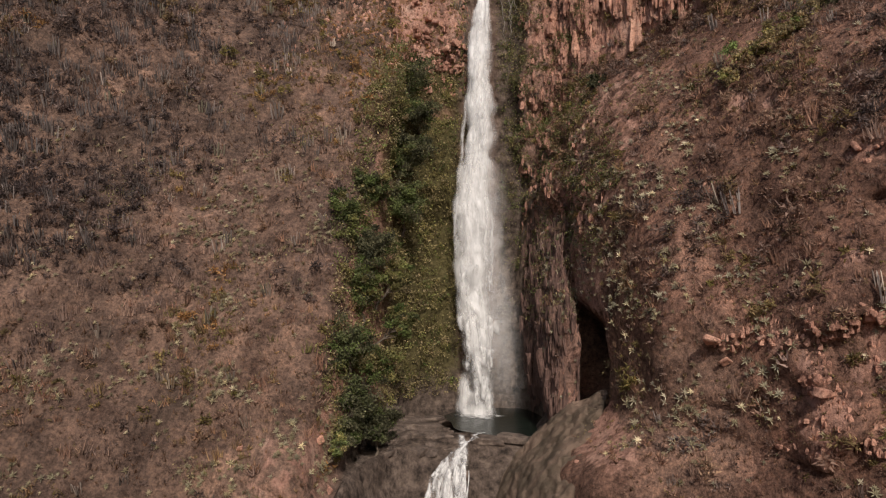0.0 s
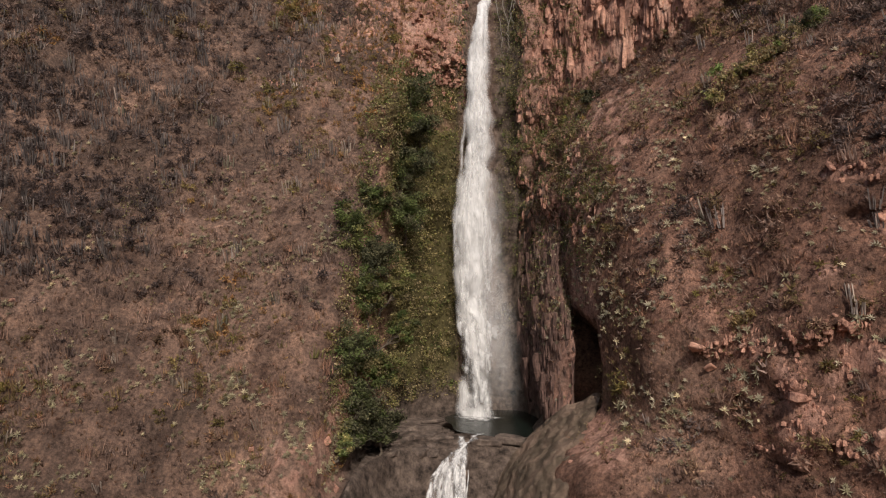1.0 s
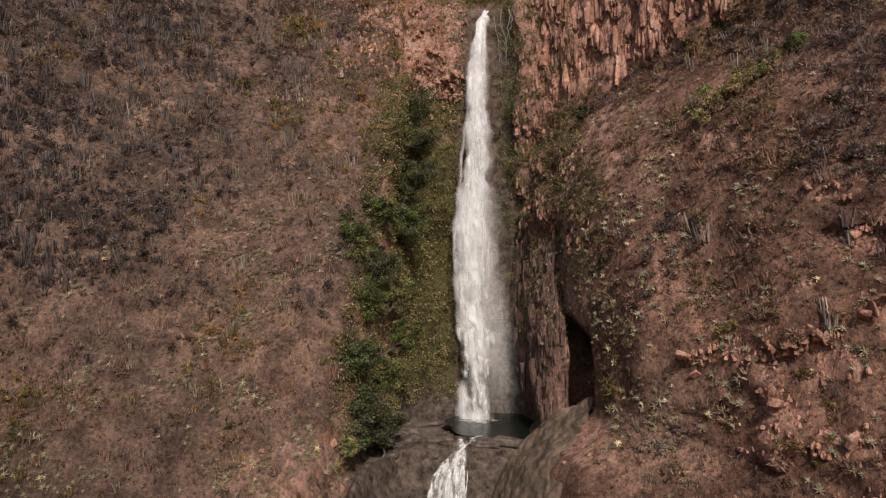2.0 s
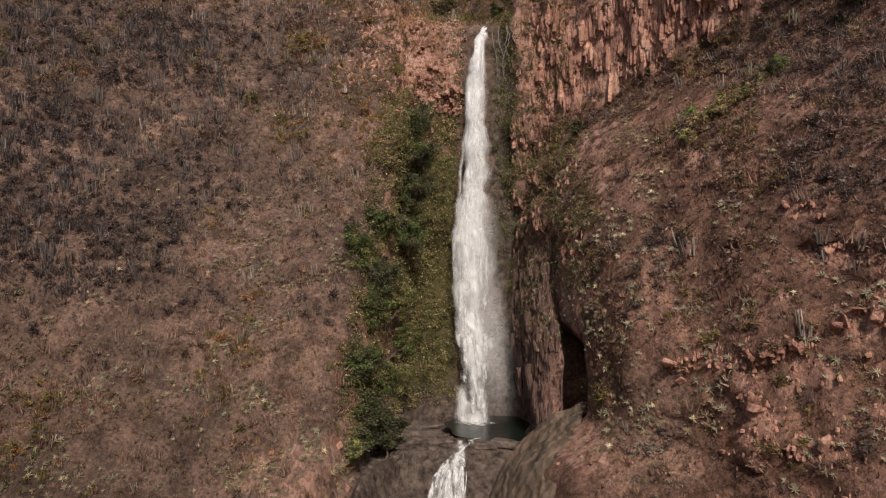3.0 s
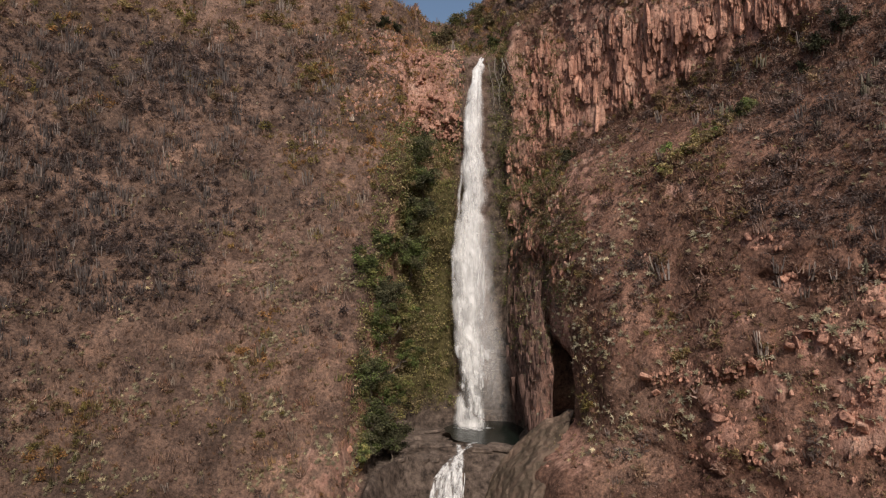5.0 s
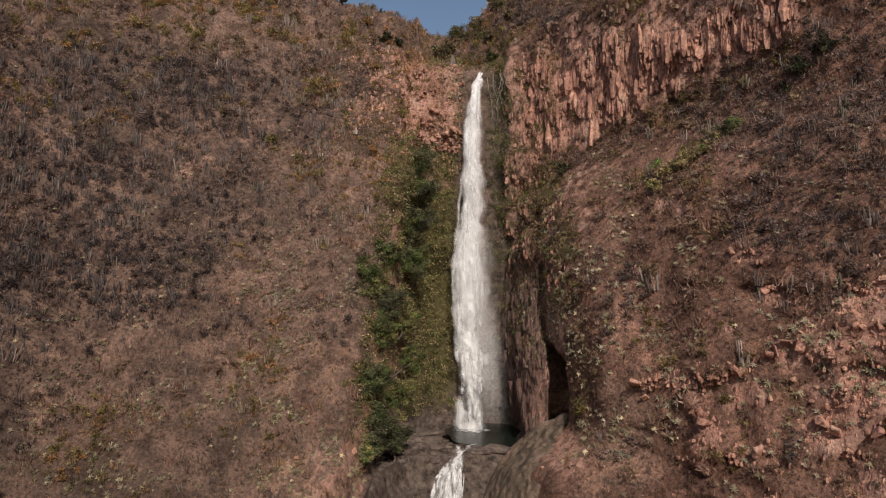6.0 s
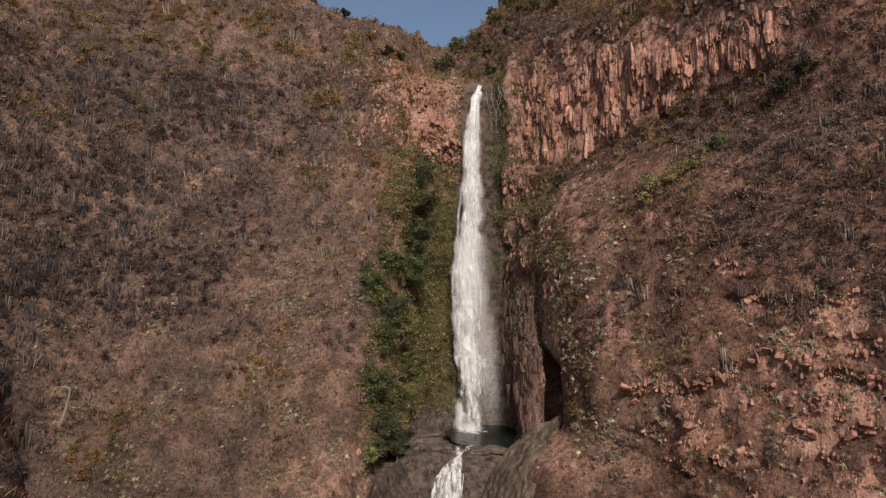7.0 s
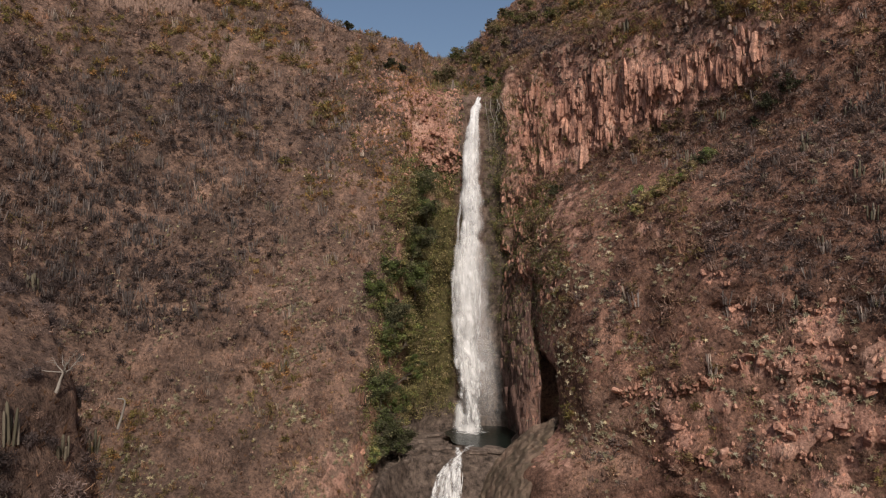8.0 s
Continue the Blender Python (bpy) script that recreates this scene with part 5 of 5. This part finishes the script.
v, f = leaves(spots + normals * 0.25, RNG.uniform(0.6, 1.3, n), 22, 0.14, RNG)
me = mesh_of("rock_ferns", v, f, LEAF, {"tone": np.repeat(np.clip(RNG.normal(0.78, 0.22, n), 0, 1), 22 * 4), "vigour": np.repeat(RNG.uniform(0.6, 1.4, n), 22 * 4)})
tagged(new("rock_ferns", me), "olive ferns and shrubs on the dark rock wall", "ferns", kind="stuff")


# ---------------------------------------------------------------- agaves and cacti
def rosette(rng, n=20):
    """An agave: stiff tapered keeled leaves in a spiral round one heart."""
    vs, fs = [np.zeros(3)], []
    for k in range(n):
        az, el = k * 2.4, 0.12 + 1.05 * (k / n) + rng.uniform(-0.1, 0.1)
        ln = rng.uniform(0.42, 0.56) * (1.0 - 0.25 * k / n)
        out = np.array([math.cos(az) * math.cos(el), math.sin(az) * math.cos(el), math.sin(el)])
        side = np.array([-math.sin(az), math.cos(az), 0])
        up = np.cross(side, out) * -1
        mid = out * ln * 0.45
        tip = out * ln + np.array([0, 0, -0.03])
        vs += [mid - side * 0.045 + up * 0.02, mid + side * 0.045 + up * 0.02, mid - up * 0.02, tip]
        o = 4 * k + 1
        fs += [[0, o + 2, o], [0, o + 1, o + 2], [o, o + 2, o + 3], [o + 2, o + 1, o + 3]]
    return np.array(vs), np.array(fs)


ROSES = [rosette(np.random.default_rng(60 + k), 10 + k) for k in range(5)]
patchy = np.clip(0.02 + 1.8 * fbm(flat, 4.5, 2, 91).reshape(NC, NV)[:-1, :-1], 0.03, 2)
agave_w = FAR * patchy * (1 - 0.4 * BARE) * (1 - SOAKED_SHADE)
near_w = (agave_w + 1.5 * STEPS) * (XC > 19) * (ZC < 32) * (ZC > -8)
rose_mesh = []
for k in range(10):
    v, f = ROSES[k % 5]
    rose_mesh.append(mesh_of("agave", v, f, AGAVE, {"tone": np.full(len(v), 0.2 + 0.07 * k)}))
spots, normals, cell = scatter(280, near_w)
for k, p in enumerate(spots):
    ob = new("agave", rose_mesh[k % 10])
    s = RNG.uniform(0.9, 1.8)
    ob.matrix_basis = Matrix.Translation(p + [0, -0.1, 0.1]) @ Euler((RNG.normal(0.75, 0.15), RNG.normal(-0.25, 0.15), 0)).to_matrix().to_4x4() @ Matrix.Rotation(RNG.uniform(0, 6.28), 4, 'Z') @ Matrix.Diagonal((s, s, s, 1))
    tagged(ob, "grey-green agave rosette on the dry slope", "agave", "agaves on the near slope")
n = 4800
spots, normals, cell = scatter(n, agave_w * np.where(XC > 14, 1.4 * (1 - 0.6 * DARK), 0.1 + 2.4 * smooth(44, 16, ZC + 6 * CLUMP) + 2.0 * pale))
s = RNG.uniform(0.6, 1.3, (n, 1))
me = joined("agaves", ROSES, spots + [0, -0.1, 0.1], np.concatenate([s, s], 1), np.where(spots[:, 0] < 0, 0.65, 1.0) * RNG.random(n), AGAVE, None, 0.75)
tagged(new("agaves", me), "many small grey-green agaves dotted over the slopes", "agaves", kind="stuff")

n = 420
spots, normals, cell = scatter(n, SEEN * ~CAVE * (XC > 14) * (XC < 24) * (YC > 80) * (ZC > 9) * (ZC < 34) * (0.2 + np.clip(2 * CLUMP3, 0, 1.5)))
s = RNG.uniform(0.7, 1.35, (n, 1))
me = joined("ledge_agaves", ROSES, spots + normals * 0.15, np.concatenate([s, s], 1), RNG.uniform(0.3, 1, n), AGAVE, None, 0.9)
tagged(new("ledge_agaves", me), "pale agaves clinging to the rock over the cave", "agaves", kind="stuff")


def stem(rng, tall, r, ribs=6):
    """One ribbed cactus stem with a domed tip, standing on its foot."""
    zs = np.array([0, 0.08, 0.3, 0.6, 0.88, 0.96, 1.0]) * tall
    rr = np.array([0.72, 0.9, 1.0, 1.02, 0.92, 0.62, 0.1]) * r
    a = np.linspace(0, 2 * np.pi, ribs * 2, endpoint=False)
    wave = np.where(np.arange(ribs * 2) % 2, 0.8, 1.0)
    bend = rng.normal(0, 0.05, 2)
    pts = np.concatenate([np.stack([np.cos(a) * q * wave + bend[0] * z, np.sin(a) * q * wave + bend[1] * z, 0 * a + z], -1) for z, q in zip(zs, rr)])
    k = ribs * 2
    i, j = np.meshgrid(np.arange(6), np.arange(k), indexing='ij')
    f = np.stack([i * k + j, i * k + (j + 1) % k, (i + 1) * k + (j + 1) % k, (i + 1) * k + j], -1).reshape(-1, 4)
    return mesh_of("stem", pts, f, CACTUS, {"tone": np.full(len(pts), rng.uniform(0.1, 0.9))}, True)


def cactus(p, tall, n, seed):
    rng = np.random.default_rng(seed)
    ob = new("organ_pipe_cactus", stem(rng, tall, 0.16))
    ob.location = p
    for k in range(n):
        a, d = k * 2.4 + rng.uniform(-0.4, 0.4), rng.uniform(0.35, 0.8)
        h = tall * rng.uniform(0.5, 0.95)
        st = part("stem", stem(rng, h, rng.uniform(0.11, 0.16)), ob)
        st.matrix_basis = pose(d * math.cos(a), d * math.sin(a), 0.05, -5 * math.sin(a), 5 * math.cos(a), 0)
    return tagged(ob, "grey-green organ pipe cactus with clustered upright stems", "cactus", "cacti on the slopes")


kinds = [cactus((0, 0, 0), 1.7 + 0.4 * k, 4 + k % 4, 300 + k) for k in range(5)]
cw = FAR * (YC < 140) * (1 - BARE) * (0.06 + np.exp(-((XC + 55) / 22) ** 2 - ((ZC - 48) / 16) ** 2) + 1.2 * (XC > 42) * (ZC > 18) + 0.3 * ((XC > 22) & (ZC > 35)))
spots, normals, cell = scatter(100, cw)
for k, p in enumerate(spots):
    if k < 5:
        kinds[k].location = p - [0, 0, 0.15]
    else:
        one = copy_thing(kinds[k % 5], Matrix.Translation(p - [0, 0, 0.15]) @ Euler((0, 0, RNG.uniform(0, 6.28))).to_matrix().to_4x4())
        one.scale = [RNG.uniform(0.5, 0.95)] * 3
spots, normals, cell = scatter(16, SPUR * SEEN * (XC > -26) * (YC > -25) * (YC < 8))
for k, p in enumerate(spots):
    small = copy_thing(kinds[k % 5], Matrix.Translation(p - [0, 0, 0.15]) @ Euler((0, 0, RNG.uniform(0, 6.28))).to_matrix().to_4x4())
    small.scale = (0.5, 0.5, 0.5)


def dead_tree(p, tall, seed):
    rng = np.random.default_rng(seed)
    ob = new("dead_tree", None)
    ob.location = p
    ob.scale = (0.7, 0.7, 0.7)
    tagged(ob, "leafless pale grey dead tree with spreading bare branches", "tree")
    spine = np.stack([np.linspace(0, 0.5, 7) + rng.normal(0, 0.05, 7), np.linspace(0, 0.2, 7), np.linspace(-0.4, tall, 7)], -1)
    part("trunk", mesh_of("trunk", *tube(spine, np.linspace(0.11, 0.04, 7), 7)[:2], DEADWOOD, shade=True), ob)
    for k in range(8):
        a = spine[rng.integers(3, 7)]
        az, el = rng.uniform(0, 6.28), rng.uniform(0.1, 0.9)
        way = np.array([math.cos(az) * math.cos(el), math.sin(az) * math.cos(el), math.sin(el)])
        ln = rng.uniform(0.8, 1.9)
        mid = a + way * ln * 0.5 + rng.normal(0, 0.1, 3)
        end = a + way * ln + [0, 0, 0.15]
        bits = [tube([a, mid, end], [0.04, 0.028, 0.008], 5)]
        for q in range(5):
            s0 = mid + (end - mid) * rng.random()
            bits.append(tube([s0, s0 + way * 0.35 + rng.normal(0, 0.22, 3)], [0.014, 0.004], 4))
        part("branch", mesh_of("branch", *merge(bits)[:2], DEADWOOD, shade=True), ob)


dead_tree((-16.2, -10.6, 27.0), 1.3, 71)


def bent_stalk(p):
    """A dry agave flower stalk, hooked over at its head."""
    t = np.linspace(0, 1, 16)
    path = np.stack([0.35 * np.sin(t * 2.4) - 0.9 * np.clip(t - 0.72, 0, 1), 0 * t, 1.5 * np.sin(np.clip(t, 0, 0.9) * 1.75)], -1)
    v, f, _ = tube(path, np.linspace(0.07, 0.035, 16), 7)
    ob = new("flower_stalk", mesh_of("flower_stalk", v, f, DEADWOOD, shade=True))
    ob.location = p
    return tagged(ob, "dry pale agave flower stalk hooked over at its tip", "plant")


bent_stalk((-17.0, -3.2, 23.5))


def hanging_roots(x, y, z):
    ob = new("hanging_roots", None)
    ob.location = (x, y, z)
    tagged(ob, "pale roots hanging down the dark wall beside the lip", "roots")
    rng = np.random.default_rng(91)
    for k in range(5):
        n = 14
        drop = np.linspace(0, rng.uniform(4, 13), n)
        px = rng.uniform(0, 3.6) + np.cumsum(rng.normal(0, 0.28, n))
        wall = np.array([surface_near(x + a, z - d, y)[1] for a, d in zip(px, drop)])
        path = np.stack([px, np.minimum.accumulate(wall)[::1] - y - 0.25, -drop], -1)
        path[:, 1] = np.convolve(np.pad(path[:, 1], 2, mode='edge'), np.ones(5) / 5, 'valid')
        v, f, _ = tube(path, np.linspace(0.08, 0.03, n), 5)
        part("root", mesh_of("root", v, f, DEADWOOD, shade=True), ob)


hanging_roots(8.2, 121, 66)
